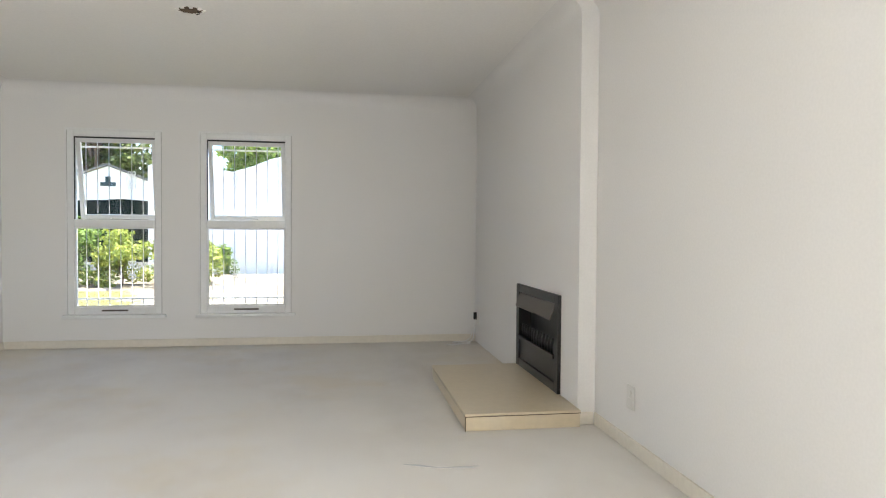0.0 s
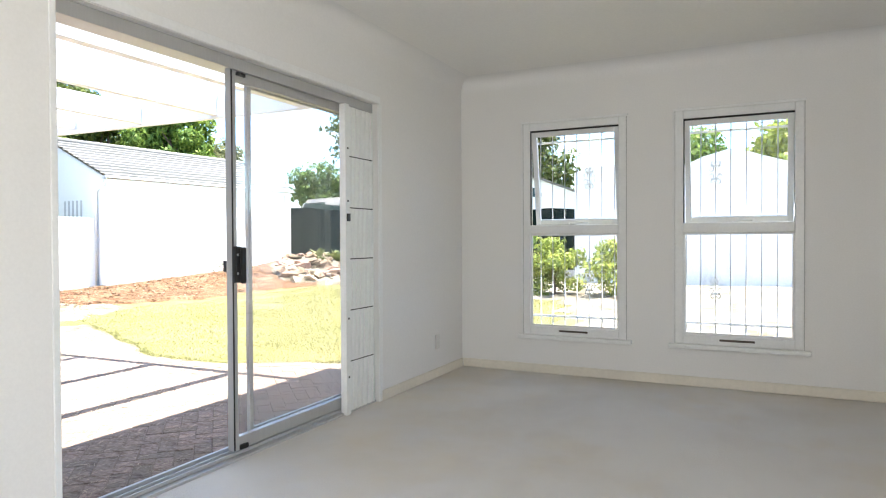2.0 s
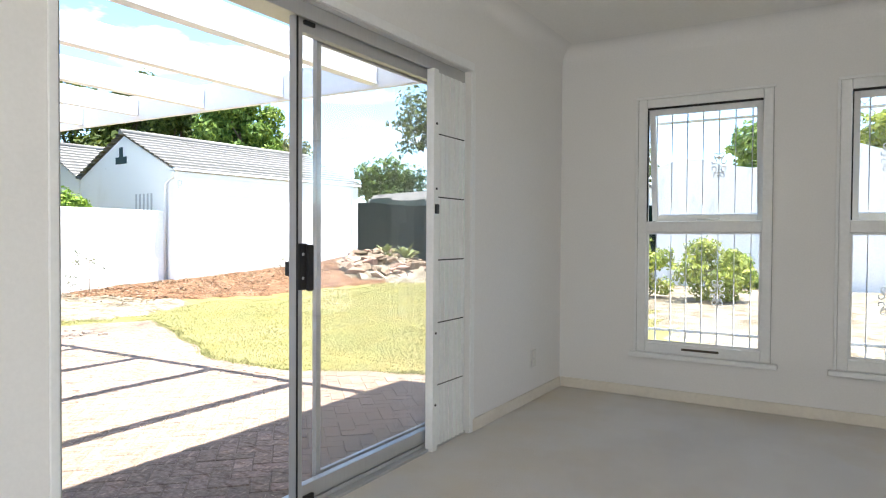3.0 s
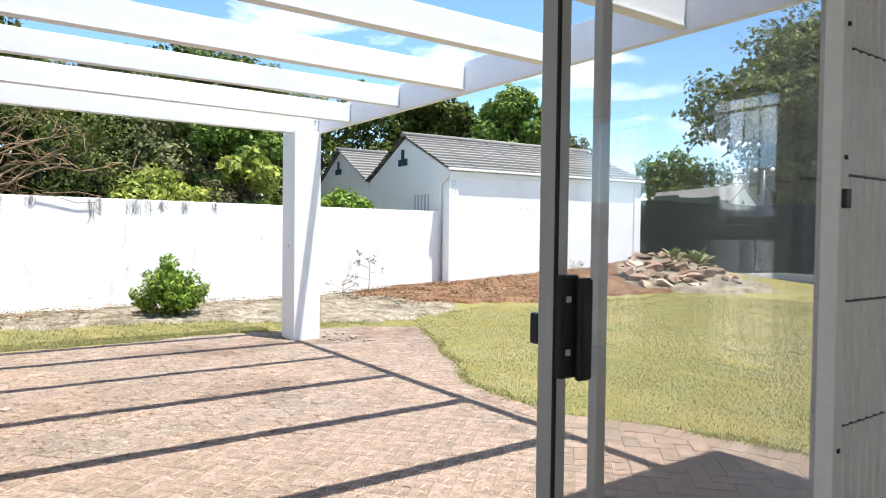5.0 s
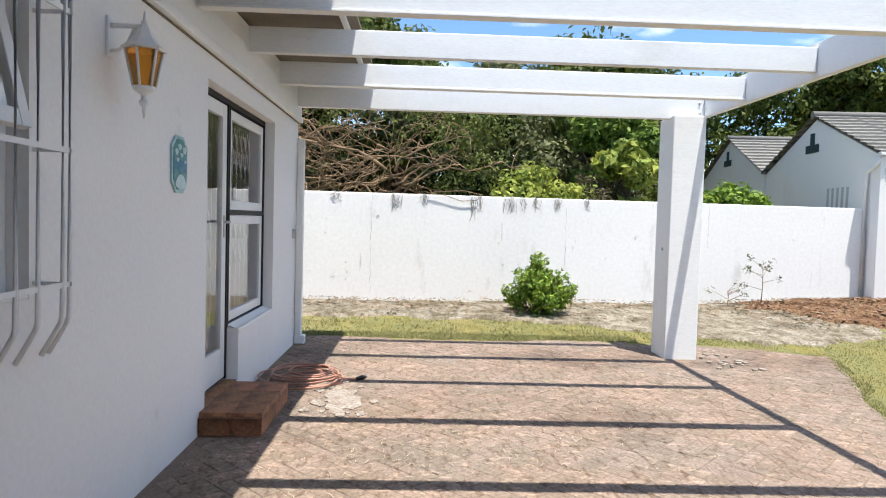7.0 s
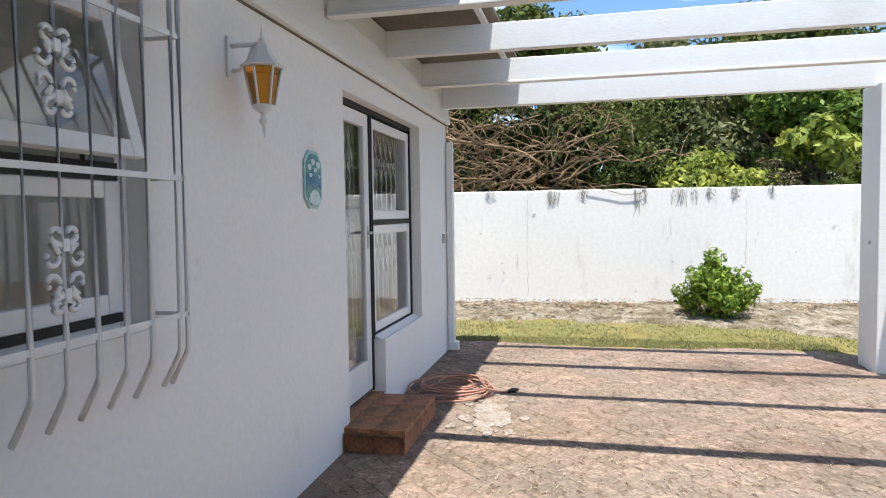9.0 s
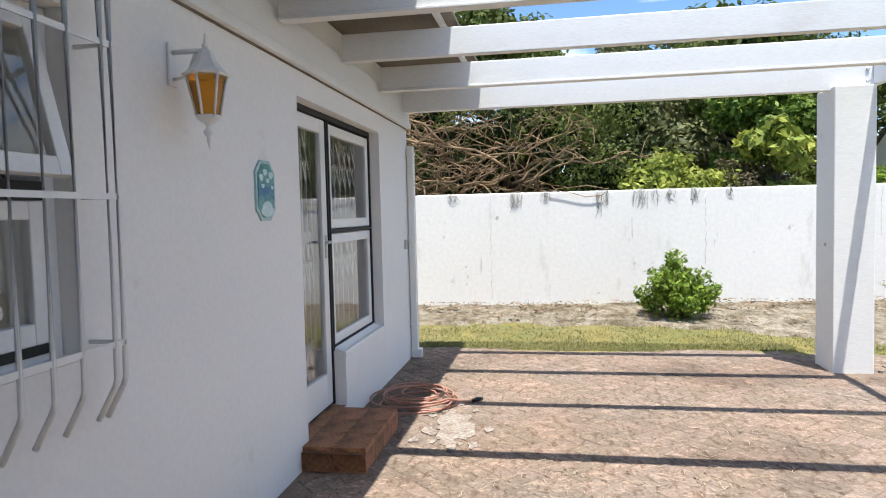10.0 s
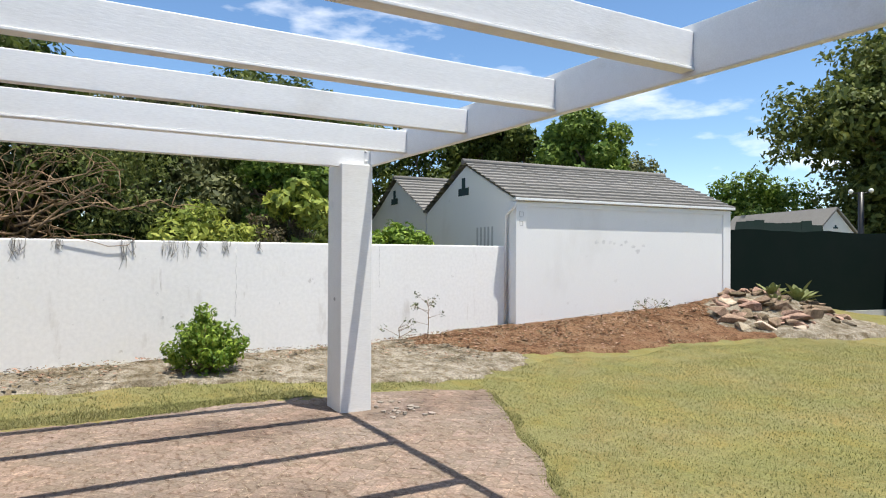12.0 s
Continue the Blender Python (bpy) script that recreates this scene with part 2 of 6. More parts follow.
# ---- mesh helpers ----
def box(bm, x0, x1, y0, y1, z0, z1, bevel=0.0):
    r = bmesh.ops.create_cube(bm, size=1.0)
    for v in r["verts"]:
        v.co = Vector(((x0 + x1) / 2 + v.co.x * (x1 - x0), (y0 + y1) / 2 + v.co.y * (y1 - y0), (z0 + z1) / 2 + v.co.z * (z1 - z0)))
    if bevel:
        edges = list({e for v in r["verts"] for e in v.link_edges})
        bmesh.ops.bevel(bm, geom=edges, offset=bevel, segments=2, affect='EDGES', profile=0.5)
    return bm


def boxes(*items, bevel=0.0):
    bm = bmesh.new()
    for it in items:
        box(bm, *it, bevel=bevel)
    return bm


def tube(bm, pts, radius, sides=8, taper=None):
    """A round bar along points; radius may be a list, one a point."""
    pts = [Vector(p) for p in pts]
    rad = radius if isinstance(radius, (list, tuple)) else [radius] * len(pts)
    rings = []
    for i, p in enumerate(pts):
        d = (pts[min(i + 1, len(pts) - 1)] - pts[max(i - 1, 0)]).normalized()
        q = d.to_track_quat('Z', 'Y')
        rings.append([bm.verts.new(p + q @ Vector((math.cos(a) * rad[i], math.sin(a) * rad[i], 0)))
                      for a in [2 * math.pi * k / sides for k in range(sides)]])
    for a, b in zip(rings, rings[1:]):
        for k in range(sides):
            f = bm.faces.new((a[k], a[(k + 1) % sides], b[(k + 1) % sides], b[k]))
            f.smooth = True
    bm.faces.new(rings[0][::-1]); bm.faces.new(rings[-1])
    return bm


def lathe(bm, profile, sides=8, at=(0, 0, 0), smooth=False, turn=0.0):
    rings = [[bm.verts.new(Vector(at) + Vector((r * math.cos(turn + 2 * math.pi * k / sides), r * math.sin(turn + 2 * math.pi * k / sides), z)))
              for k in range(sides)] for r, z in profile]
    for a, b in zip(rings, rings[1:]):
        for k in range(sides):
            f = bm.faces.new((a[k], a[(k + 1) % sides], b[(k + 1) % sides], b[k]))
            f.smooth = smooth
    bm.faces.new(rings[0][::-1]); bm.faces.new(rings[-1])
    return bm


def extrude_profile(bm, pts, axis, a, b):
    """A closed outline (two coordinates) pushed along an axis from a to b."""
    def co(p, t):
        return {"x": (t, p[0], p[1]), "y": (p[0], t, p[1]), "z": (p[0], p[1], t)}[axis]
    lo, hi = [bm.verts.new(co(p, a)) for p in pts], [bm.verts.new(co(p, b)) for p in pts]
    n = len(pts)
    bm.faces.new(lo[::-1]); bm.faces.new(hi)
    for k in range(n):
        bm.faces.new((lo[k], lo[(k + 1) % n], hi[(k + 1) % n], hi[k]))
    bmesh.ops.recalc_face_normals(bm, faces=bm.faces[:])
    return bm


def at_origin(bm, m):
    bmesh.ops.transform(bm, matrix=m, verts=bm.verts[:])
    return bm


def part(name, bm, material, parent=None, label="", loc=None):
    me = bpy.data.meshes.new(name)
    bmesh.ops.recalc_face_normals(bm, faces=bm.faces[:])
    bm.to_mesh(me)
    bm.free()
    me.materials.append(material)
    ob = new(name, me)
    if loc is not None:
        ob.location = loc
    if parent is not None:
        ob.parent = parent
    if label:
        ob["label"] = label
    return ob


def thing(name, loc, label, category, group="", kind="", rz=0.0):
    ob = new(name)
    ob.empty_display_size = 0.1
    ob.location = loc
    ob.rotation_euler = (0, 0, radians(rz))
    return tagged(ob, label, category, group, kind)


def structure(name, bm, material, label, category):
    return tagged(part(name, bm, material), label, category, kind="structure")


def wall_x(y0, y1, x0, x1, z0, z1, openings=()):
    """Boxes of a wall that runs along x, with openings (xa, xb, za, zb)."""
    items, cur = [], x0
    for xa, xb, za, zb in sorted(openings):
        if xa > cur:
            items.append((cur, xa, y0, y1, z0, z1))
        if za > z0:
            items.append((xa, xb, y0, y1, z0, za))
        if zb < z1:
            items.append((xa, xb, y0, y1, zb, z1))
        cur = xb
    items.append((cur, x1, y0, y1, z0, z1))
    return items


def wall_y(x0, x1, y0, y1, z0, z1, openings=()):
    return [(b[2], b[3], b[0], b[1], b[4], b[5]) for b in wall_x(x0, x1, y0, y1, z0, z1, openings)]


# ---- the living room ----
G = -0.19            # level of the paving
CEIL = 2.55
XW, XE, XB, YN, YS = -2.55, 2.156, 2.045, 6.50, -1.8
W1, W2 = (-1.97, -1.11), (-0.742, 0.135)
WZ = (0.325, 2.11)
SD = (2.77, 5.07)    # sliding door opening
SDZ = 2.08
structure("floor", boxes((XW - 0.02, XE, YS, YN, -0.12, 0.0)), M_CARPET, "worn pale beige carpet across the empty living room", "carpet")
structure("ceiling", boxes((XW - 0.25, XE + 0.2, YS - 0.2, YN + 0.25, CEIL, CEIL + 0.05)), M_CEIL, "smooth off-white painted plaster ceiling", "ceiling")
structure("wall_north", boxes(*wall_x(YN, YN + 0.25, XW - 0.25, XE + 0.25, -0.3, CEIL, [(*W1, *WZ), (*W2, *WZ)])), M_WALL_IN, "plain white plastered wall with two tall windows", "wall")
structure("wall_west", boxes(*wall_y(XW - 0.25, XW, YS - 0.2, YN, -0.3, CEIL, [(*SD, -0.01, SDZ)])), M_WALL_IN, "white plastered wall with a wide sliding door", "wall")
# the opening in this wall is added for the unseen fill lamp
structure("wall_east", boxes(*wall_y(XE, XE + 0.25, YS - 0.2, YN, -0.3, CEIL, [(-1.6, 0.4, 0.5, 2.1)])), M_WALL_IN, "plain white plastered wall with a socket", "wall")
structure("wall_south", boxes((XW, XE, YS - 0.2, YS, -0.3, CEIL)), M_WALL_IN, "plain white plastered wall closing the room", "wall")
FPY, FPZ = (3.77, 4.78), 0.745
structure("chimney_breast", boxes(*wall_y(XB, XE - 0.002, 3.46, YN - 0.002, 0.0, CEIL - 0.002, [(FPY[0] + 0.04, FPY[1] - 0.04, 0.08, FPZ - 0.04)])), M_WALL_IN, "shallow white chimney breast round the fireplace", "chimney breast")


def cove(name, a, b, inward, r=0.12):
    """A soft plaster cove along a wall head, from a to b, hollow towards the room."""
    bm, prev = bmesh.new(), None
    inn = Vector(inward)
    for k in range(11):
        t = math.pi / 2 * k / 10
        off = inn * r * (1 - math.cos(t)) + Vector((0, 0, -r * (1 - math.sin(t))))
        cur = [bm.verts.new(Vector(p) + off + inn * 0.0004 - Vector((0, 0, 0.0004))) for p in (a, b)]
        if prev:
            f = bm.faces.new((prev[0], prev[1], cur[1], cur[0]))
            f.smooth = True
        prev = cur
    back = [bm.verts.new(Vector(p) + o) for o in (Vector((0, 0, -r)), Vector((0, 0, 0)), inn * r) for p in (a, b)]
    bm.faces.new((back[0], back[1], back[3], back[2]))
    bm.faces.new((back[2], back[3], back[5], back[4]))
    for p in (a, b):
        rim = [inn * r * (1 - math.cos(math.pi / 20 * k)) + Vector((0, 0, -r * (1 - math.sin(math.pi / 20 * k)))) for k in range(11)]
        bm.faces.new([bm.verts.new(Vector(p) + o) for o in [Vector((0, 0, 0))] + rim])
    return structure(name, bm, M_WALL_IN, "softly rounded plaster cove under the ceiling", "cornice")


cove("cornice_north", (XW, YN, CEIL), (XB, YN, CEIL), (0, -1, 0))
cove("cornice_west", (XW, YS, CEIL), (XW, YN, CEIL), (1, 0, 0))
cove("cornice_breast", (XB, 3.46, CEIL), (XB, YN, CEIL), (-1, 0, 0))
cove("cornice_east", (XE, YS, CEIL), (XE, 3.458, CEIL), (-1, 0, 0))


def skirting(name, items):
    return structure(name, boxes(*items, bevel=0.004), M_SKIRT, "low cream-painted skirting along the wall foot", "baseboard")


skirting("baseboard_north", [(XW + 0.015, XB, YN - 0.015, YN - 0.001, 0.001, 0.075)])
skirting("baseboard_west", [(XW + 0.001, XW + 0.015, SD[1] + 0.03, YN - 0.016, 0.001, 0.075)])
skirting("baseboard_west_south", [(XW + 0.001, XW + 0.015, YS, SD[0] - 0.03, 0.001, 0.075)])
skirting("baseboard_east", [(XE - 0.015, XE - 0.001, YS, 3.444, 0.001, 0.075)])
skirting("baseboard_breast", [(XB - 0.001, XE - 0.016, 3.444, 3.459, 0.001, 0.075)])

# ---- outer walls of the wing and the house ----
YF = 1.88            # face of the wing towards the patio
XC = -9.95           # its far corner
FD = (-8.80, -6.875)  # garden door with side window
BW = (-4.94, -3.35)  # window behind the bars
structure("wall_wing", boxes(*wall_x(YF - 0.25, YF, XC, XW - 0.25, -0.4, 2.75, [(FD[0], -7.66, 0.36, 2.13), (-7.66, FD[1], -0.045, 2.13), (BW[0], BW[1], 0.92, 2.08)])), M_PLASTER, "white plastered outer wall of the wing", "wall")
structure("wall_wing_end", boxes((XC, XC + 0.25, -3.4, YF - 0.25, -0.4, 2.75)), M_PLASTER, "white plastered end wall of the wing", "wall")
structure("wall_wing_back", boxes((XC, XW - 0.25, -3.65, -3.4, -0.4, 2.75)), M_PLASTER, "white plastered back wall of the wing", "wall")
structure("wall_wing_inner", boxes((-5.6, -5.45, -3.4, YF - 0.25, -0.4, 2.6)), M_WALL_IN, "inner wall between two rooms of the wing", "wall")
structure("floor_wing", boxes((XC + 0.25, XW - 0.25, -3.4, YF - 0.25, -0.12, 0.03)), M_CARPET, "dim beige floor inside the wing", "floor")
structure("ceiling_wing", boxes((XC + 0.01, XW - 0.26, -3.6, YF - 0.01, 2.60, 2.65)), M_CEIL, "off-white ceiling inside the wing", "ceiling")
structure("roof_main", boxes((-3.50, XE + 0.6, YS - 0.6, 7.10, 2.80, 2.93)), M_SOFFIT, "low roof slab with deep eaves over the living room", "roof")
structure("wall_head", boxes((XW - 0.25, XW - 0.03, YS - 0.2, YN + 0.25, CEIL + 0.05, 2.80), (XW, XE + 0.2, YN + 0.05, YN + 0.25, CEIL + 0.05, 2.80)), M_PLASTER, "plastered wall head under the eaves", "wall")
structure("roof_wing", boxes((XC - 0.15, -3.51, -3.9, 2.76, 2.775, 2.80)), M_SOFFIT, "brown fibre-cement roof sheets over the wing", "roof")
structure("fascia_gap", boxes((XC - 0.01, -2.81, YF + 0.001, YF + 0.012, 2.290, 2.299)), M_SOFFIT, "dark open joint below the wall plate", "trim")
structure("fascia_wing", boxes((XC - 0.02, -2.81, YF + 0.001, YF + 0.05, 2.30, 2.36), (XC - 0.02, -2.81, YF + 0.001, YF + 0.035, 2.365, 2.56), bevel=0.006), M_TIMBER, "white timber wall plate under the eaves", "trim")

# ---- ground ----
def ground_z(x, y):
    """The lie of the land: level by the house, rising to the garden wall and the garage."""
    z = G - 0.012
    if x < -10.3:
        z += 0.10 * min(1.0, (-10.3 - x) / 3.0)
    a = max(0.0, min(1.0, (-11.2 - x) / 2.2)) * max(0.0, min(1.0, (y - 7.5) / 3.0)) * max(0.0, min(1.0, (24 - y) / 4.0))
    z += a * a * (3 - 2 * a) * (0.10 + 0.32 * max(0.0, min(1.0, (y - 10.5) / 6.5)))
    z += 0.40 * math.exp(-((x + 12.0) / 1.3) ** 2 - ((y - 17.4) / 1.5) ** 2)
    z += 0.06 * max(0.0, min(1.0, (y - 8) / 8.0))
    if abs(x) > 60 or abs(y) > 60:
        z = -0.3
    return z + 0.012 * noise.noise(Vector((x * 0.9, y * 0.9, 0)))


def ground_sheet():
    bm = bmesh.new()
    xs = [-3000, -400, -120, -60, -40] + [-30 + 0.5 * i for i in range(80)] + [12, 20, 40, 120, 400, 3000]
    ys = [-3000, -400, -120, -40, -15] + [-6 + 0.5 * i for i in range(70)] + [32, 40, 60, 120, 400, 3000]
    grid = [[bm.verts.new((x, y, ground_z(x, y))) for x in xs] for y in ys]
    for j in range(len(ys) - 1):
        for i in range(len(xs) - 1):
            cx, cy = (xs[i] + xs[i + 1]) / 2, (ys[j] + ys[j + 1]) / 2
            if -9.4 < cx < 1.5 and -3 < cy < 6.0:
                for v in (grid[j][i], grid[j][i + 1], grid[j + 1][i], grid[j + 1][i + 1]):
                    v.co.z = -0.32
    for j in range(len(ys) - 1):
        for i in range(len(xs) - 1):
            f = bm.faces.new((grid[j][i], grid[j][i + 1], grid[j + 1][i + 1], grid[j + 1][i]))
            f.smooth = True
    return bm


structure("ground", ground_sheet(), M_GRASS, "mown dry-green lawn and open ground", "lawn")

# ---- pergola ----
YB = 6.335            # inner face of the edge beam at the far post; the beam runs out of square by BEAM_SLOPE
BEAM_SLOPE = 0.021
pergola = thing("pergola", (-9.55, 6.19, G), "white-painted timber pergola over the paved patio", "pergola")


def pp(name, items, bevel=0.006, label=""):
    off = Vector((-9.55, 6.19, G))
    bm = boxes(*items, bevel=bevel)
    bmesh.ops.translate(bm, verts=bm.verts[:], vec=-off)
    return part(name, bm, M_TIMBER, pergola, label)


pp("post", [(-9.91, -9.50, 5.975, 6.33, G - 0.05, 2.45)], 0.01, "thick square white pillar")
beam_y = lambda x: YB + (x + 9.58) * BEAM_SLOPE
bm = extrude_profile(bmesh.new(), [(-9.70, beam_y(-9.70)), (-2.81, beam_y(-2.81)), (-2.81, beam_y(-2.81) + 0.06), (-9.70, beam_y(-9.70) + 0.06)], "z", 2.45, 2.735)
bmesh.ops.bevel(bm, geom=bm.edges[:], offset=0.006, segments=2, affect='EDGES')
part("edge_beam", at_origin(bm, Matrix.Translation((9.55, -6.19, -G))), M_TIMBER, pergola)
pp("front_rafter", [(-9.66, -9.58, YF + 0.06, YB - 0.002, 2.42, 2.67)])
RAFTERS = [-8.75, -7.66, -6.55, -5.42, -4.30]
for bz in (2.49, 2.60):
    off = Vector((-9.55, 6.19, G))
    part("bolt", at_origin(lathe(bmesh.new(), [(0.016, 0.0), (0.016, 0.008), (0.010, 0.012)], 8), Matrix.Translation(Vector((-9.579, 6.28, bz)) - off) @ Matrix.Rotation(radians(90), 4, 'Y')), M_ALU, pergola, "steel bolt head")
part("bolt", at_origin(lathe(bmesh.new(), [(0.018, 0.0), (0.018, 0.008), (0.010, 0.012)], 8), Matrix.Translation(Vector((-9.68, 5.974, 1.00)) - Vector((-9.55, 6.19, G))) @ Matrix.Rotation(radians(90), 4, 'X')), M_ALU, pergola, "steel bolt head")
for rx in RAFTERS:
    if rx != RAFTERS[1]:
        pp("cover_strip", [(rx - 0.046, rx + 0.046, YF + 0.056, beam_y(rx) - 0.004, 2.477, 2.493)], 0.003)
    pp("rafter", [(rx - 0.035, rx + 0.035, YF + 0.055, beam_y(rx) - 0.003, 2.495, 2.692)])

# ---- sliding door ----
sd = tagged(thing("sliding_door", (-2.67, 3.92, -0.02), "", ""), "wide aluminium sliding door standing half open to the patio", "door", kind="structure")
SDO = Vector((-2.67, 3.92, -0.02))


def at(bm, off):
    bmesh.ops.translate(bm, verts=bm.verts[:], vec=-Vector(off))
    return bm


def sp(name, items, material, label="", bevel=0.003, parent=None):
    return part(name, at(boxes(*items, bevel=bevel), SDO), material, parent or sd, label)


sp("head_track", [(-2.745, -2.60, SD[0], SD[1], 2.03, 2.078), (-2.60, -2.585, SD[0], SD[1], 2.015, 2.078)], M_ALU, "aluminium head track with a lower lip")
sp("sill_track", [(-2.76, -2.57, SD[0], SD[1], -0.008, 0.014), (-2.612, -2.604, SD[0], SD[1], 0.015, 0.034), (-2.652, -2.644, SD[0], SD[1], 0.015, 0.034), (-2.705, -2.697, SD[0], SD[1], 0.015, 0.034)], M_ALU, "ribbed aluminium floor track", 0.002)
sp("jamb", [(-2.745, -2.60, SD[0] + 0.001, SD[0] + 0.035, 0.015, 2.029)], M_ALU)
sp("jamb", [(-2.745, -2.60, SD[1] - 0.035, SD[1] - 0.001, 0.015, 2.029)], M_ALU)


def leaf(name, x, y0, y1, w, h, label):
    """A glass leaf in a frame whose stiles are w wide and 2 * h deep."""
    f = sp(name, [(x - h, x + h, y0, y0 + w, 0.036, 2.026), (x - h, x + h, y1 - w, y1, 0.036, 2.026),
                  (x - h + 0.001, x + h - 0.001, y0 + w, y1 - w, 0.037, 0.105), (x - h + 0.001, x + h - 0.001, y0 + w, y1 - w, 1.965, 2.025)], M_ALU, label)
    g = sp("pane", [(x - 0.003, x + 0.003, y0 + w - 0.004, y1 - w + 0.004, 0.1, 1.97)], M_GLASS, "", 0, f)
    g.visible_shadow = False
    return f


sliding = leaf("sliding_leaf", -2.630, 3.737, 4.87, 0.037, 0.020, "sliding glass leaf pushed open")
fixed = leaf("fixed_leaf", -2.684, 3.922, 5.035, 0.030, 0.012, "fixed glass leaf")
sp("seal", [(-2.6105, -2.606, 3.738, 3.745, 0.04, 2.02)], M_RUBBER, "black brush seal", 0, sliding)
sp("latch_plate", [(-2.610, -2.590, 3.739, 3.786, 0.915, 1.105)], M_BLACK, "black pull handle", 0.006, sliding)
sp("pull", [(-2.592, -2.574, 3.772, 3.806, 0.91, 1.10)], M_BLACK, "black moulded grip", 0.007, sliding)
sp("screw", [(-2.591, -2.587, 3.750, 3.762, 1.055, 1.067)], M_ALU, "bright worn screw", 0.002, sliding)
sp("screw", [(-2.591, -2.587, 3.750, 3.762, 0.958, 0.970)], M_ALU, "bright worn screw", 0.002, sliding)
sp("outer_grip", [(-2.676, -2.650, 3.739, 3.757, 0.97, 1.03)], M_BLACK, "black outside grip", 0.005, sliding)
sp("roller_guide", [(-2.668, -2.600, 3.776, 3.84, 1.995, 2.014)], M_BLACK, "dark roller bracket", 0.004, sliding)
sp("stop_block", [(-2.645, -2.598, 3.778, 3.835, 0.036, 0.062)], M_BLACK, "dark rubber stop", 0.004, sliding)

architrave = structure("door_frame_trim", boxes((XW + 0.001, XW + 0.012, SD[0] - 0.02, SD[1] + 0.03, SDZ + 0.002, SDZ + 0.05),
                       (XW + 0.001, XW + 0.012, SD[1] + 0.001, SD[1] + 0.045, 0.001, SDZ), (XW + 0.001, XW + 0.010, SD[0] - 0.028, SD[0] - 0.001, 0.001, SDZ), bevel=0.003),
                       M_WHITE, "slim white trim round the sliding door", "trim")

# folded security shutter beside the glass
shutter = thing("folding_security_shutter", (-2.57, 4.86, 0.0), "white slatted security shutter folded back at the sliding door", "security shutter")
SHO = Vector((-2.57, 4.86, 0.0))


def shp(name, items, material=None, label="", bevel=0.003):
    return part(name, at(boxes(*items, bevel=bevel), SHO), material or M_WHITE, shutter, label)


shp("end_post", [(-2.592, -2.545, 4.675, 4.722, 0.0, 2.012)], M_WHITE, "white steel end post")
for zb in (0.24, 0.62, 1.38, 1.72):
    shp("bolt", [(-2.545, -2.539, 4.692, 4.704, zb, zb + 0.012)], M_BLACK, "dark bolt head", 0.002)
shp("lock", [(-2.545, -2.532, 4.682, 4.712, 1.255, 1.305)], M_BLACK, "small black lock", 0.003)
zs = [0.012, 0.34, 0.675, 1.01, 1.345, 1.68, 2.008]
for za, zb in zip(zs, zs[1:]):
    panel = bmesh.new()
    for k in range(13):
        y = 4.726 + k * 0.0235
        box(panel, -2.586 + (0.006 if k % 2 else 0), -2.560 - (0.006 if k % 2 else 0), y, y + 0.0225, za + 0.004, zb - 0.004)
    part("slat_panel", at(panel, SHO), M_WHITE, shutter)
for z in zs[1:-1]:
    shp("hinge_bar", [(-2.580, -2.566, 4.724, 5.03, z - 0.0035, z + 0.0035)], M_BLACK, "dark joint rail", 0)

# ---- tall windows of the north wall ----
def rod(bm, a, b, r=0.006, sides=6):
    return tube(bm, [a, b], r, sides)


def scroll(bm, cx, cz, y, s=1.0, r=0.006):
    """Four pairs of wrought curls round a bar, with two collars."""
    for sx in (-1, 1):
        for sz in (-1, 1):
            pts = []
            for i in range(15):
                t = i / 14
                ang = math.pi * (0.5 + 1.75 * t)
                rr = 0.036 * s * (1 - 0.55 * t)
                pts.append((cx + sx * (0.052 * s + rr * math.cos(ang)), y, cz + sz * (0.040 * s + rr * math.sin(ang))))
            tube(bm, [(cx + sx * 0.006, y, cz + sz * 0.085 * s), (cx + sx * 0.026 * s, y, cz + sz * 0.078 * s)] + pts, r, 6)
            pts2 = []
            for i in range(12):
                t = i / 11
                ang = -math.pi * 0.5 + math.pi * 1.6 * t
                rr = 0.026 * s * (1 - 0.45 * t)
                pts2.append((cx + sx * (0.030 * s + rr * math.cos(ang)), y, cz + sz * (0.112 * s + rr * math.sin(ang))))
            tube(bm, [(cx + sx * 0.005, y, cz + sz * 0.070 * s)] + pts2, r, 6)
    for sz in (-1, 1):
        box(bm, cx - 0.013 * s, cx + 0.013 * s, y - 0.011, y + 0.011, cz + sz * 0.078 * s - 0.02 * s, cz + sz * 0.078 * s + 0.02 * s, 0.003)
    return bm


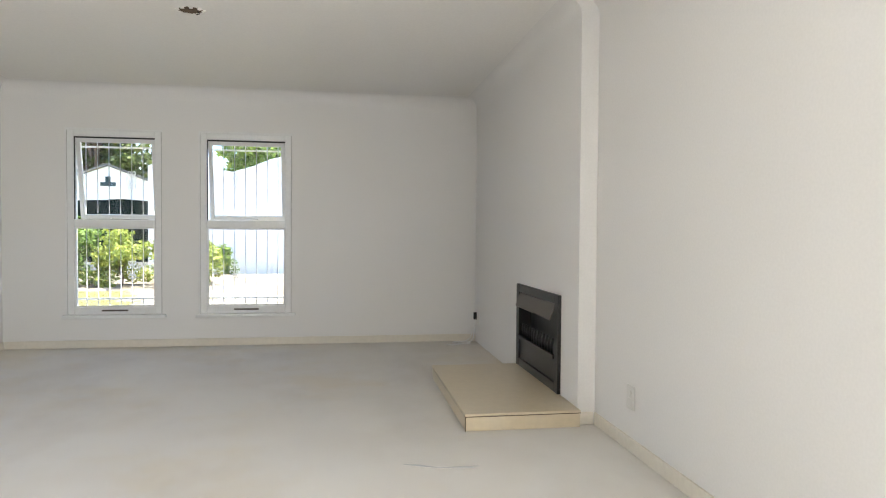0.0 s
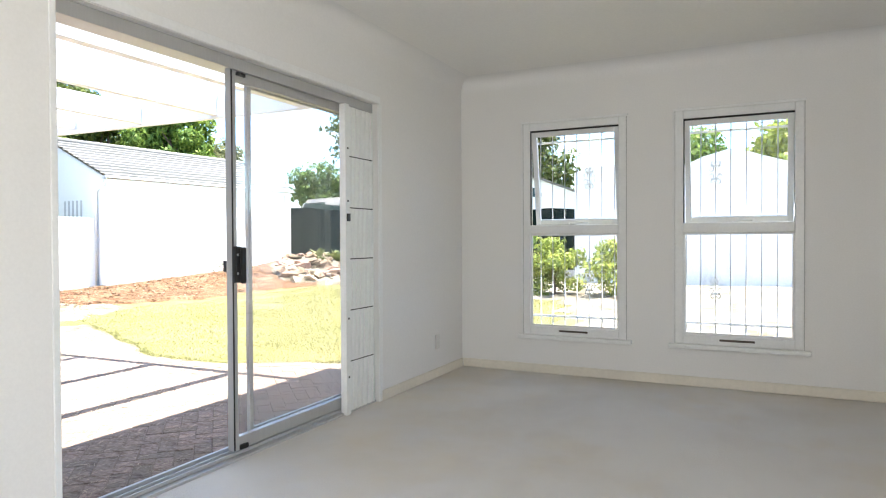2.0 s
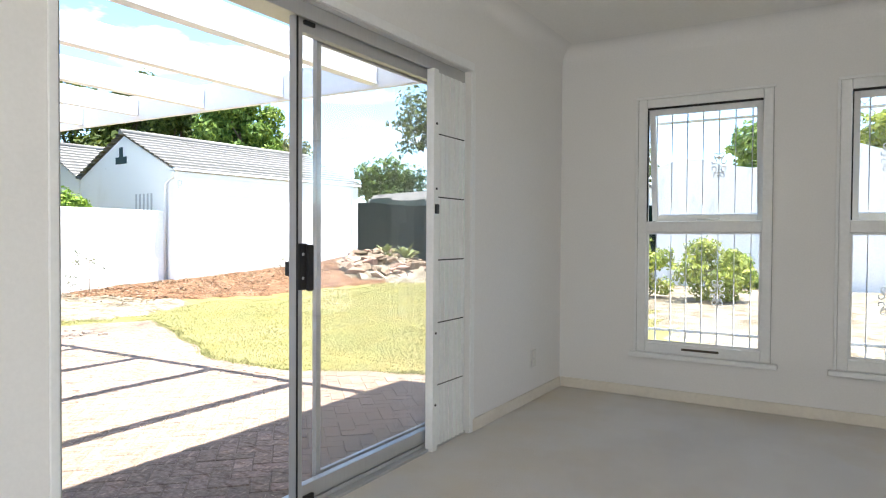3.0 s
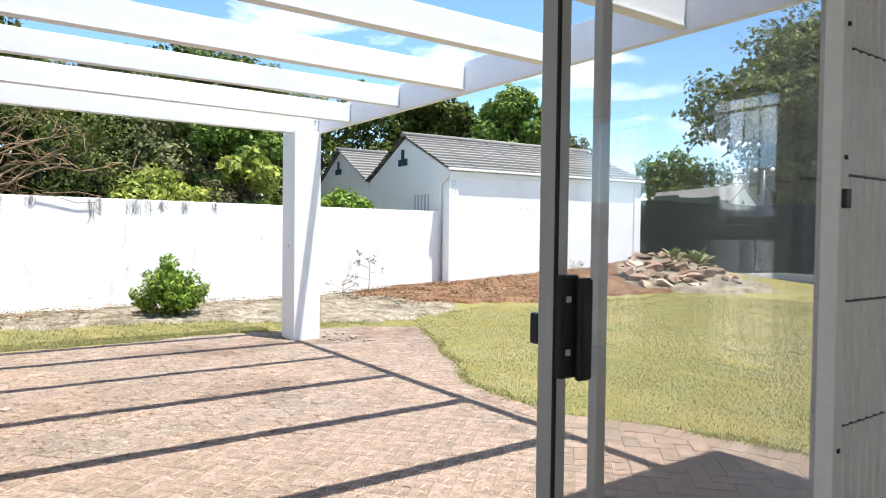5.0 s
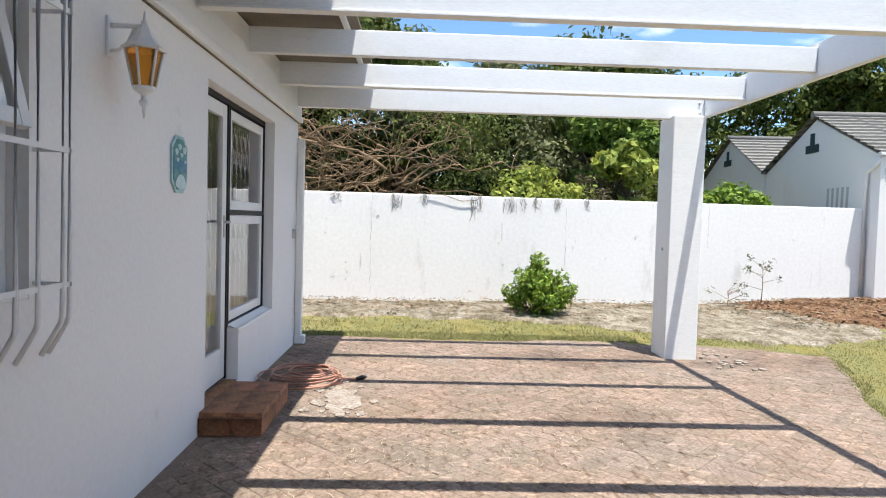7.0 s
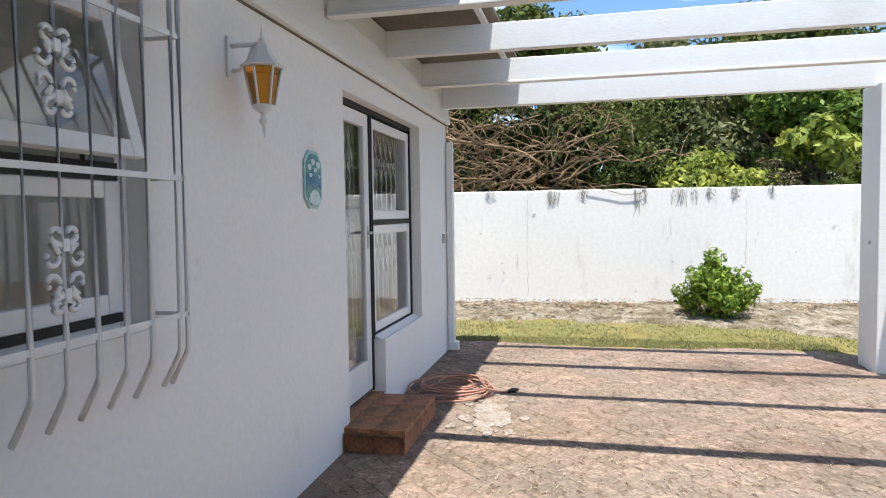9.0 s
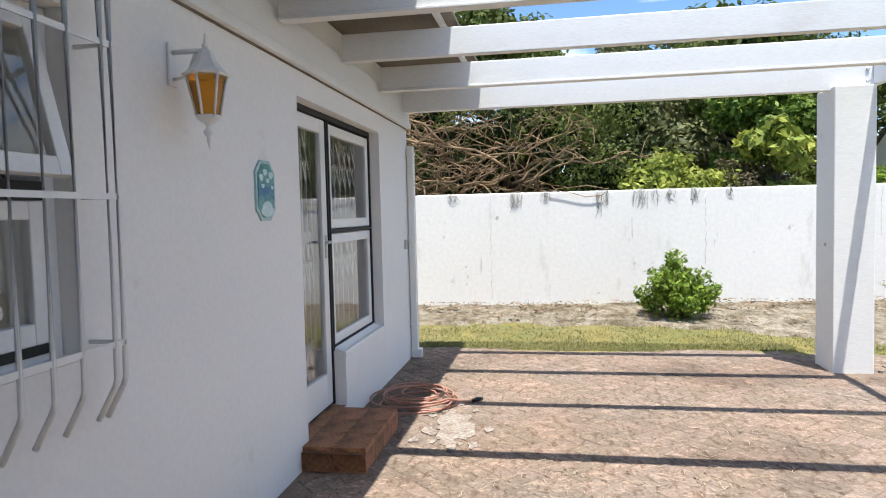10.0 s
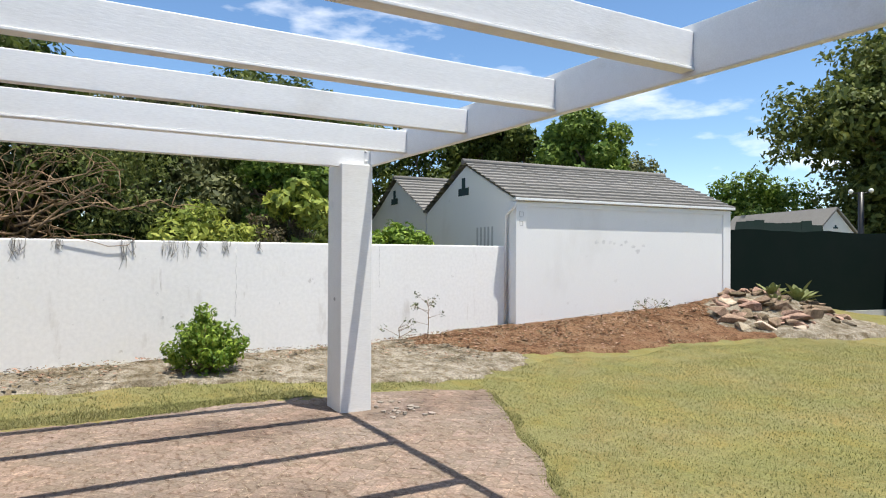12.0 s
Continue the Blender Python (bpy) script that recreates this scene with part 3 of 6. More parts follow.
def tall_window(name, x0, x1, ornament):
    z0, z1 = WZ
    w = tagged(thing(name, ((x0 + x1) / 2, YN, z0), "", ""), "tall white-framed window, upper sash ajar", "window", kind="structure")
    o = Vector(((x0 + x1) / 2, YN, z0))
    mid = 1.215
    fr = part("window_frame", at(boxes((x0, x0 + 0.06, YN - 0.006, YN + 0.07, z0, z1), (x1 - 0.06, x1, YN - 0.006, YN + 0.07, z0, z1),
              (x0 + 0.06, x1 - 0.06, YN - 0.005, YN + 0.069, z0, z0 + 0.07), (x0 + 0.06, x1 - 0.06, YN - 0.005, YN + 0.069, z1 - 0.06, z1),
              (x0 + 0.06, x1 - 0.06, YN - 0.004, YN + 0.068, mid - 0.04, mid + 0.035), bevel=0.005), o), M_WHITE, w)
    part("casing", at(boxes((x0 - 0.015, x1 + 0.012, YN - 0.012, YN - 0.001, z1 + 0.001, z1 + 0.02), (x0 - 0.018, x0 - 0.001, YN - 0.012, YN - 0.001, z0, z1), bevel=0.003), o), M_WHITE, w)
    part("window_sill", at(boxes((x0 - 0.045, x1 + 0.045, YN - 0.05, YN - 0.001, z0 - 0.035, z0 - 0.001), bevel=0.006), o), M_WHITE, w)
    low = part("lower_pane", at(boxes((x0 + 0.055, x1 - 0.055, YN + 0.03, YN + 0.035, z0 + 0.065, mid - 0.035)), o), M_GLASS, w)
    low.visible_shadow = False
    part("glazing_bead", at(boxes((x0 + 0.06, x0 + 0.075, YN + 0.012, YN + 0.028, z0 + 0.07, mid - 0.04), (x1 - 0.075, x1 - 0.06, YN + 0.012, YN + 0.028, z0 + 0.07, mid - 0.04),
         (x0 + 0.075, x1 - 0.075, YN + 0.012, YN + 0.028, z0 + 0.07, z0 + 0.085), (x0 + 0.075, x1 - 0.075, YN + 0.012, YN + 0.028, mid - 0.055, mid - 0.04)), o), M_WHITE, w)
    part("vent_slot", at(boxes(((x0 + x1) / 2 - 0.12, (x0 + x1) / 2 + 0.12, YN - 0.012, YN - 0.006, z0 + 0.03, z0 + 0.046), bevel=0.002), o), M_HOOD, w, "grey vent slide")
    # black strips set in for the shade in the gap round the sash
    part("gap_shade_strip", at(boxes((x0 + 0.061, x1 - 0.061, YN + 0.004, YN + 0.012, z1 - 0.074, z1 - 0.0605), (x0 + 0.0605, x0 + 0.069, YN + 0.004, YN + 0.012, mid + 0.036, z1 - 0.075)), o), M_RUBBER, w, "black strip for the shaded gap above the open sash")
    # grey strips drawn as the thin shadow at the frame's outer edges
    part("edge_shadow_line", at(boxes((x0 - 0.003, x0 + 0.0005, YN - 0.009, YN - 0.0005, z0, z1), (x1 - 0.0005, x1 + 0.0035, YN - 0.009, YN - 0.0005, z0, z1)), o), M_GREY_PLASTER, w, "grey strip for the thin shadow along the frame")
    # top-hung sash, pushed a little outward at the foot
    hz = z1 - 0.062
    h = hz - (mid + 0.037)
    a0, a1 = x0 + 0.064, x1 - 0.064
    bm = boxes((a0, a0 + 0.04, -0.02, 0.02, -h, 0), (a1 - 0.04, a1, -0.02, 0.02, -h, 0), (a0 + 0.04, a1 - 0.04, -0.019, 0.019, -h, -h + 0.045), (a0 + 0.04, a1 - 0.04, -0.019, 0.019, -0.045, 0), bevel=0.003)
    bm2 = boxes((a0 + 0.036, a1 - 0.036, -0.003, 0.003, -h + 0.04, -0.04))
    turn = Matrix.Translation((0, YN + 0.05, hz - 0.004)) @ Matrix.Rotation(radians(9), 4, 'X')
    for b in (bm, bm2):
        bmesh.ops.transform(b, matrix=turn, verts=b.verts[:])
    sash = part("sash", at(bm, o), M_WHITE, w)
    pane = part("upper_pane", at(bm2, o), M_GLASS, sash)
    pane.visible_shadow = False
    stay = bmesh.new()
    rod(stay, ((x0 + x1) / 2 - 0.06, YN - 0.012, mid + 0.05), ((x0 + x1) / 2 + 0.10, YN + 0.11, mid + 0.052), 0.006)
    box(stay, (x0 + x1) / 2 - 0.08, (x0 + x1) / 2 - 0.03, YN - 0.02, YN - 0.003, mid + 0.037, mid + 0.06, 0.003)
    part("stay", at(stay, o), M_WHITE, w)
    # bars outside
    grille = thing("burglar_bars", ((x0 + x1) / 2, YN + 0.32, z0 - 0.1), "white-painted steel burglar bars outside a window", "burglar bars", group="window bars")
    go = Vector(((x0 + x1) / 2, YN + 0.32, z0 - 0.1))
    yb = YN + 0.34
    n = 10
    for i in range(n):
        x = x0 - 0.06 + i * (x1 - x0 + 0.12) / (n - 1)
        part("bar", at(tube(bmesh.new(), [(x, yb, z1 + 0.08), (x, yb, z0 + 0.05), (x, yb - 0.03, z0 - 0.02), (x, yb - 0.088, z0 - 0.1)], 0.006, 6), go), M_WHITE, grille)
    for z in (z1 - 0.12, z0 + 0.12):
        part("cross_flat", at(boxes((x0 - 0.1, x1 + 0.1, yb - 0.004, yb + 0.004, z - 0.009, z + 0.009)), go), M_WHITE, grille)
    for sx in (x0 - 0.06, x1 + 0.06):
        for z in (z1 - 0.12, z0 + 0.12):
            part("bracket", at(boxes((sx - 0.006, sx + 0.006, YN + 0.25, yb, z - 0.008, z + 0.008)), go), M_WHITE, grille)
    for xo, zo in ornament:
        step_x = (x1 - x0 + 0.12) / (n - 1)
        xo = x0 - 0.06 + step_x * round((xo - x0 + 0.06) / step_x)
        part("scroll", at(scroll(bmesh.new(), xo, zo, yb, 0.68, 0.005), go), M_WHITE, grille)
    return w


bx = lambda x0, x1, i: x0 - 0.06 + i * (x1 - x0 + 0.12) / 7
tall_window("window_1", *W1, [(bx(*W1, 4), 1.66), (bx(*W1, 4), 0.74)])
tall_window("window_2", *W2, [(bx(*W2, 2), 1.66), (bx(*W2, 2), 0.74)])

# frame of the added, unseen fill-lamp window behind the start of the walk
structure("added_window", boxes((XE + 0.1, XE + 0.15, -1.6, -1.54, 0.5, 2.1), (XE + 0.1, XE + 0.15, 0.34, 0.4, 0.5, 2.1), (XE + 0.1, XE + 0.15, -1.54, 0.34, 0.5, 0.55), (XE + 0.1, XE + 0.15, -1.54, 0.34, 2.05, 2.1)), M_WHITE, "white frame of an added, unseen side window", "window")

# ---- fireplace and hearth ----
hearth = thing("hearth", (1.70, 4.08, 0.0), "low cream glazed hearth slab on the carpet before the fireplace", "hearth")
HO = Vector((1.70, 4.08, 0.0))
part("slab", at(boxes((1.352, XB - 0.001, 3.406, 4.79, 0.0, 0.082), bevel=0.004), HO), M_HEARTH, hearth)
part("top_slab", at(boxes((1.346, XB - 0.001, 3.400, 4.796, 0.087, 0.102), bevel=0.003), HO), M_HEARTH, hearth, "smooth cream top")
part("edge_strip", at(boxes((1.349, XB - 0.001, 3.403, 4.793, 0.082, 0.087)), HO), M_HEARTH_TRIM, hearth, "thin brown edge strip")
part("corner_strip", at(boxes((1.348, 1.3535, 3.402, 3.408, 0.0, 0.086)), HO), M_HEARTH_TRIM, hearth, "thin brown corner strip")

fire = thing("fireplace_insert", (2.1, 4.275, 0.10), "black steel fireplace insert with hood and grate", "fireplace")
FO = Vector((2.1, 4.275, 0.10))
fy0, fy1, fz0, fz1 = FPY[0], FPY[1], 0.104, FPZ


def fp(name, items, label="", bevel=0.003, parent=None):
    return part(name, at(boxes(*items, bevel=bevel), FO), M_BLACK, parent or fire, label)


frame_part = fp("face_frame", [(XB - 0.022, XB + 0.01, fy0, fy0 + 0.075, fz0, fz1), (XB - 0.022, XB + 0.01, fy1 - 0.075, fy1, fz0, fz1),
                (XB - 0.021, XB + 0.009, fy0 + 0.075, fy1 - 0.075, fz1 - 0.06, fz1), (XB - 0.021, XB + 0.009, fy0 + 0.075, fy1 - 0.075, fz0, fz0 + 0.06)])
fp("firebox", [(XE - 0.03, XE - 0.01, fy0 + 0.05, fy1 - 0.05, 0.09, fz1 - 0.045), (XB + 0.01, XE - 0.03, fy0 + 0.045, fy0 + 0.07, 0.09, fz1 - 0.045), (XB + 0.01, XE - 0.03, fy1 - 0.07, fy1 - 0.045, 0.09, fz1 - 0.045),
               (XB + 0.01, XE - 0.03, fy0 + 0.07, fy1 - 0.07, 0.09, 0.11), (XB + 0.01, XE - 0.03, fy0 + 0.07, fy1 - 0.07, fz1 - 0.06, fz1 - 0.045)], "sooty steel firebox", 0)
hood = extrude_profile(bmesh.new(), [(XB + 0.03, fz1 - 0.064), (XB - 0.016, fz1 - 0.064), (XB - 0.052, fz1 - 0.165), (XB - 0.046, fz1 - 0.172), (XB - 0.010, fz1 - 0.075)], "y", fy0 + 0.085, fy1 - 0.085)
part("hood", at(hood, FO), M_HOOD, fire, "sloping bronzed smoke hood")
fp("ash_door", [(XB - 0.010, XB + 0.006, fy0 + 0.078, fy1 - 0.078, fz0 + 0.062, fz0 + 0.21)], "plain ash door")
fp("rail", [(XB - 0.030, XB - 0.006, fy0 + 0.078, fy1 - 0.078, fz0 + 0.215, fz0 + 0.24)], "grate rail")
for k in range(12):
    y = fy0 + 0.13 + k * (fy1 - fy0 - 0.30) / 11
    part("grate_bar", at(tube(bmesh.new(), [(XB - 0.016, y, fz0 + 0.235), (XB - 0.018, y, fz0 + 0.30), (XB - 0.010, y, fz0 + 0.345)], 0.007, 6), FO), M_BLACK, fire)

# ---- sockets, cable, ceiling hole ----
def socket(name, loc, rz, w, h, label):
    s = thing(name, loc, label, "wall socket", rz=rz)
    part("cover", boxes((-w / 2, w / 2, 0.0005, 0.010, -h / 2, h / 2), bevel=0.003), M_SOCKET, s)
    part("rocker", boxes((-w * 0.18, w * 0.18, 0.0095, 0.014, h * 0.1, h * 0.32), bevel=0.002), M_SOCKET, s)
    part("socket_face", boxes((-w * 0.3, w * 0.3, 0.0095, 0.0125, -h * 0.36, -h * 0.02), bevel=0.003), M_SOCKET, s)
    return s


socket("wall_socket", (XE, 2.965, 0.285), 90, 0.085, 0.125, "white wall socket low on the plain white wall")
socket("wall_socket", (XW, 5.99, 0.29), -90, 0.075, 0.12, "white wall socket near the corner by the sliding door")
socket("wall_socket", (XB, 6.33, 0.26), 90, 0.08, 0.12, "white wall socket beside the hanging cable")
cable = thing("loose_cable", (1.98, 6.36, 0.0), "loose white cable with a black plug trailing on the carpet", "cable")
CO = Vector((1.98, 6.36, 0.0))
cw = [(2.022, 6.40, 0.27), (2.02, 6.40, 0.20), (2.01, 6.39, 0.12), (2.0, 6.36, 0.05), (1.95, 6.33, 0.008), (1.85, 6.30, 0.008), (1.78, 6.34, 0.008), (1.80, 6.40, 0.01), (1.9, 6.41, 0.012), (1.96, 6.36, 0.018), (1.88, 6.27, 0.010), (1.76, 6.22, 0.008), (1.70, 6.26, 0.007)]
part("cord", at(tube(bmesh.new(), cw, 0.006, 6), CO), M_WHITE, cable)
part("cord", at(tube(bmesh.new(), [(2.025, 6.41, 0.25), (2.0, 6.40, 0.14), (1.97, 6.38, 0.05), (1.90, 6.35, 0.014), (1.83, 6.30, 0.016), (1.86, 6.24, 0.012), (1.95, 6.26, 0.012)], 0.005, 6), CO), M_WHITE, cable)
part("plug", at(boxes((2.007, 2.0445, 6.385, 6.415, 0.24, 0.315), bevel=0.006), CO), M_BLACK, cable, "black plug")
stain = tagged(part("carpet_stain", tube(bmesh.new(), [(0.95, 2.93, -0.006), (1.02, 2.90, -0.0045), (1.12, 2.86, -0.005), (1.22, 2.85, -0.0045), (1.27, 2.84, -0.004), (1.31, 2.86, -0.006)], [0.008, 0.010, 0.007, 0.011, 0.013, 0.008], 8), M_GREY_PLASTER), "faint grey scuff mark across the beige carpet", "stain")
hole = thing("ceiling_light_point", (-0.31, 4.12, CEIL), "bare ragged light point hole in the ceiling", "light point")
bm = bmesh.new()
ring = []
for k in range(22):
    a = 2 * math.pi * k / 22
    ring.append((math.cos(a) * (0.075 + 0.016 * math.sin(k * 2.7)), math.sin(a) * (0.055 + 0.013 * math.cos(k * 3.9))))
extrude_profile(bm, ring, "z", -0.006, -0.0005)
part("opening", bm, M_BARK, hole, "dark rough-edged hole")
part("wire", tube(bmesh.new(), [(0.04, 0.0, -0.004), (0.055, 0.01, -0.02), (0.03, 0.01, -0.026)], 0.003, 6), M_BLACK, hole)
for k in range(9):
    a = k * 0.7
    part("plaster_chip", boxes((math.cos(a) * 0.08 - 0.012, math.cos(a) * 0.08 + 0.012, math.sin(a) * 0.06 - 0.01, math.sin(a) * 0.06 + 0.01, -0.011, -0.0005), bevel=0.003), M_CEIL, hole, "chipped plaster edge")

# ---- garden door and side window of the wing ----
gd = tagged(thing("door_1", (-7.24, YF - 0.09, 0.03), "", ""), "white glazed garden door with a lever handle", "door", kind="structure")
DO = Vector((-7.24, YF - 0.09, 0.03))
yd0, yd1 = YF - 0.115, YF - 0.07


def glazed(name, x0, x1, z0, z1, st, parent, off, rail=None, y0=None, y1=None, label=""):
    a, b = y0 or yd0, y1 or yd1
    r = rail or st
    f = part(name, at(boxes((x0, x0 + st, a, b, z0, z1), (x1 - st, x1, a, b, z0, z1), (x0 + st, x1 - st, a + 0.001, b - 0.001, z0, z0 + r), (x0 + st, x1 - st, a + 0.001, b - 0.001, z1 - st, z1), bevel=0.005), off), M_WHITE, parent, label)
    g = part("pane", at(boxes((x0 + st - 0.004, x1 - st + 0.004, (a + b) / 2 - 0.003, (a + b) / 2 + 0.003, z0 + r - 0.004, z1 - st + 0.004)), off), M_GLASS, f)
    g.visible_shadow = False
    return f


dleaf = glazed("leaf", -7.635, -6.897, -0.02, 2.08, 0.10, gd, DO, 0.24)
part("frame", at(boxes((-7.66, -7.638, YF - 0.13, YF - 0.06, -0.036, 2.089), (-6.894, -6.876, YF - 0.13, YF - 0.06, -0.036, 2.089), (-8.799, -6.876, YF - 0.13, YF - 0.06, 2.09, 2.129)), DO), M_RUBBER, gd, "dark frame gap")
part("threshold", at(boxes((-7.637, -6.895, YF - 0.14, YF - 0.075, -0.036, -0.022), bevel=0.003), DO), M_RUBBER, gd, "dark gap below the leaf")
part("lock_plate", at(boxes((-7.60, -7.565, yd1, yd1 + 0.006, 1.07, 1.24), bevel=0.002), DO), M_ALU, gd, "steel lock plate")
hd = bmesh.new()
tube(hd, [(-7.583, yd1 + 0.004, 1.19), (-7.583, yd1 + 0.05, 1.19), (-7.56, yd1 + 0.055, 1.19), (-7.45, yd1 + 0.05, 1.186)], 0.009, 8)
part("lever_handle", at(hd, DO), M_ALU, gd, "steel lever handle")
sw = tagged(thing("window_4", (-8.19, YF - 0.09, 0.36), "", ""), "white side window of two sashes beside the garden door", "window", kind="structure")
SO = Vector((-8.19, YF - 0.09, 0.36))
glazed("lower_sash", -8.76, -7.685, 0.40, 1.245, 0.075, sw, SO)
glazed("upper_sash", -8.76, -7.685, 1.285, 2.07, 0.075, sw, SO)
part("frame", at(boxes((-8.799, -8.77, YF - 0.13, YF - 0.06, 0.362, 2.089), (-7.682, -7.661, YF - 0.13, YF - 0.055, 0.362, 2.089), (-8.77, -7.682, YF - 0.13, YF - 0.06, 1.25, 1.28), (-8.77, -7.682, YF - 0.13, YF - 0.06, 0.362, 0.395)), SO), M_RUBBER, sw, "dark frame gap")
part("window_sill", at(extrude_profile(bmesh.new(), [(YF - 0.06, 0.362), (YF - 0.06, 0.385), (YF + 0.035, 0.345), (YF + 0.035, 0.32), (YF + 0.001, 0.32), (YF + 0.001, 0.362)], "x", -8.82, -7.664), SO), M_PLASTER, sw, "sloping plastered sill")

# door and side window stand back in their reveal
gd.location.y -= 0.03
sw.location.y -= 0.03

# expanding security gate behind the glass
gate = thing("security_gate", (-7.7, YF - 0.20, 0.03), "white expanding lattice security gate behind the door glass", "security gate")
TO = Vector((-7.7, YF - 0.20, 0.03))
yg = YF - 0.215
for seg, (ga, gb) in enumerate(((-8.68, -7.72), (-7.60, -6.95))):
    zlo = 0.42 if seg == 0 else 0.05
    n = 8
    for i in range(n):
        x = ga + (gb - ga) * i / (n - 1)
        part("upright", at(boxes((x - 0.009, x + 0.009, yg - 0.007, yg + 0.007, 0.034, 2.04)), TO), M_WHITE, gate)
    for zc in (0.25, 1.05, 1.80):
        if zc < zlo:
            continue
        bm = bmesh.new()
        for i in range(n - 1):
            xa, xb = ga + (gb - ga) * i / (n - 1), ga + (gb - ga) * (i + 1) / (n - 1)
            for k in range(2):
                za = zc - 0.22 + 0.22 * k
                tube(bm, [(xa, yg + 0.009, za), (xb, yg + 0.009, za + 0.22)], 0.008, 4)
                tube(bm, [(xa, yg - 0.009, za + 0.22), (xb, yg - 0.009, za)], 0.008, 4)
        part("lattice", at(bm, TO), M_WHITE, gate)

# ---- window behind bars on the wing ----
bw = tagged(thing("window_5", (-4.07, YF - 0.11, 0.92), "", ""), "white window with the upper sash propped open behind bars", "window", kind="structure")
BO = Vector((-4.07, YF - 0.11, 0.92))
x0, x1 = BW
part("frame", at(boxes((x0 + 0.001, x0 + 0.06, YF - 0.20, YF - 0.13, 0.921, 2.079), (x1 - 0.06, x1 - 0.001, YF - 0.20, YF - 0.13, 0.921, 2.079), (x0 + 0.06, x1 - 0.06, YF - 0.20, YF - 0.13, 0.921, 0.97), (x0 + 0.06, x1 - 0.06, YF - 0.20, YF - 0.13, 2.03, 2.079), (x0 + 0.06, x1 - 0.06, YF - 0.20, YF - 0.13, 1.46, 1.51), bevel=0.004), BO), M_WHITE, bw)
glazed("lower_sash", x0 + 0.063, x1 - 0.063, 0.99, 1.45, 0.06, bw, BO, 0.07, YF - 0.165, YF - 0.12)
part("seal", at(boxes((x0 + 0.06, x1 - 0.06, YF - 0.128, YF - 0.118, 0.958, 0.988), (x0 + 0.06, x1 - 0.06, YF - 0.128, YF - 0.119, 1.452, 1.513)), BO), M_RUBBER, bw, "black weather seal")
bm = boxes((x0 + 0.063, x0 + 0.12, -0.02, 0.02, -0.52, 0), (x1 - 0.12, x1 - 0.063, -0.02, 0.02, -0.52, 0), (x0 + 0.12, x1 - 0.12, -0.019, 0.019, -0.52, -0.46), (x0 + 0.12, x1 - 0.12, -0.019, 0.019, -0.05, 0), bevel=0.004)
bm2 = boxes((x0 + 0.116, x1 - 0.116, -0.003, 0.003, -0.465, -0.045))
turn = Matrix.Translation((0, YF - 0.135, 2.03)) @ Matrix.Rotation(radians(13), 4, 'X')
for b in (bm, bm2):
    bmesh.ops.transform(b, matrix=turn, verts=b.verts[:])
sash = part("upper_sash", at(bm, BO), M_WHITE, bw, "white sash pushed outward")
part("pane", at(bm2, BO), M_GLASS, sash)
part("stay", at(tube(bmesh.new(), [(x0 + 0.16, YF - 0.17, 1.52), (x0 + 0.30, YF - 0.05, 1.56)], 0.007, 6), BO), M_BLACK, bw, "black stay arm")
part("window_sill", at(boxes((x0 + 0.001, x1 - 0.001, YF - 0.128, YF - 0.05, 0.9205, 0.935), bevel=0.003), BO), M_PLASTER, bw, "plastered sill")
bw.location.y += 0.05
wbars = thing("window_grille", (-4.07, YF, 0.75), "white wrought-steel window grille with scrolls on the wing wall", "burglar bars", group="window bars")
WO = Vector((-4.07, YF, 0.75))
yb = YF + 0.13
xs = [-4.965, -4.92, -4.77, -4.65, -4.53, -4.41, -4.29, -4.17, -4.05, -3.93, -3.81, -3.69, -3.57, -3.45, -3.30, -3.18]
for x in xs:
    part("bar", at(tube(bmesh.new(), [(x, yb, 2.16), (x, yb, 0.86), (x, yb - 0.008, 0.835), (x, yb - 0.075, 0.72)], 0.0100, 8), WO), M_WHITE, wbars)
for z in (1.955, 1.46, 0.975):
    part("cross_flat", at(boxes((xs[0], xs[-1], yb - 0.004, yb + 0.004, z - 0.010, z + 0.010)), WO), M_WHITE, wbars)
    for x in (xs[0], xs[-1]):
        part("bracket", at(boxes((x - 0.006, x + 0.006, YF, yb + 0.012, z - 0.007, z + 0.007)), WO), M_WHITE, wbars)
for x in (-4.41, -3.69):
    for z in (1.72, 1.18):
        part("scroll", at(scroll(bmesh.new(), x, z, yb + 0.004, 0.88, 0.0085), WO), M_WHITE, wbars)

# ---- wall lantern, plaque, downpipe ----
lantern = thing("wall_lantern", (-5.52, YF, 1.878), "white cast wall lantern with amber glass", "wall lamp")
LO = Vector((-5.52, YF, 1.9))
ly = YF + 0.16
part("wall_plate", at(boxes((-5.55, -5.49, YF + 0.0005, YF + 0.014, 1.95, 2.13), bevel=0.006), LO), M_WHITE, lantern)
br = bmesh.new()
tube(br, [(-5.52, YF + 0.01, 2.09), (-5.52, ly, 2.09)], 0.011, 8)
tube(br, [(-5.52, YF + 0.012, 1.98), (-5.52, YF + 0.05, 1.985), (-5.52, YF + 0.09, 2.02), (-5.52, YF + 0.115, 2.08)], 0.008, 8)
part("bracket", at(br, LO), M_WHITE, lantern)
part("cap", at(lathe(bmesh.new(), [(0.092, 1.985), (0.098, 1.992), (0.07, 2.012), (0.045, 2.045), (0.027, 2.085), (0.012, 2.10)], 6, (-5.52, ly, 0)), LO), M_WHITE, lantern)
part("finial", at(lathe(bmesh.new(), [(0.012, 2.10), (0.016, 2.11), (0.006, 2.118), (0.008, 2.124), (0.002, 2.160)], 8, (-5.52, ly, 0), True), LO), M_WHITE, lantern)
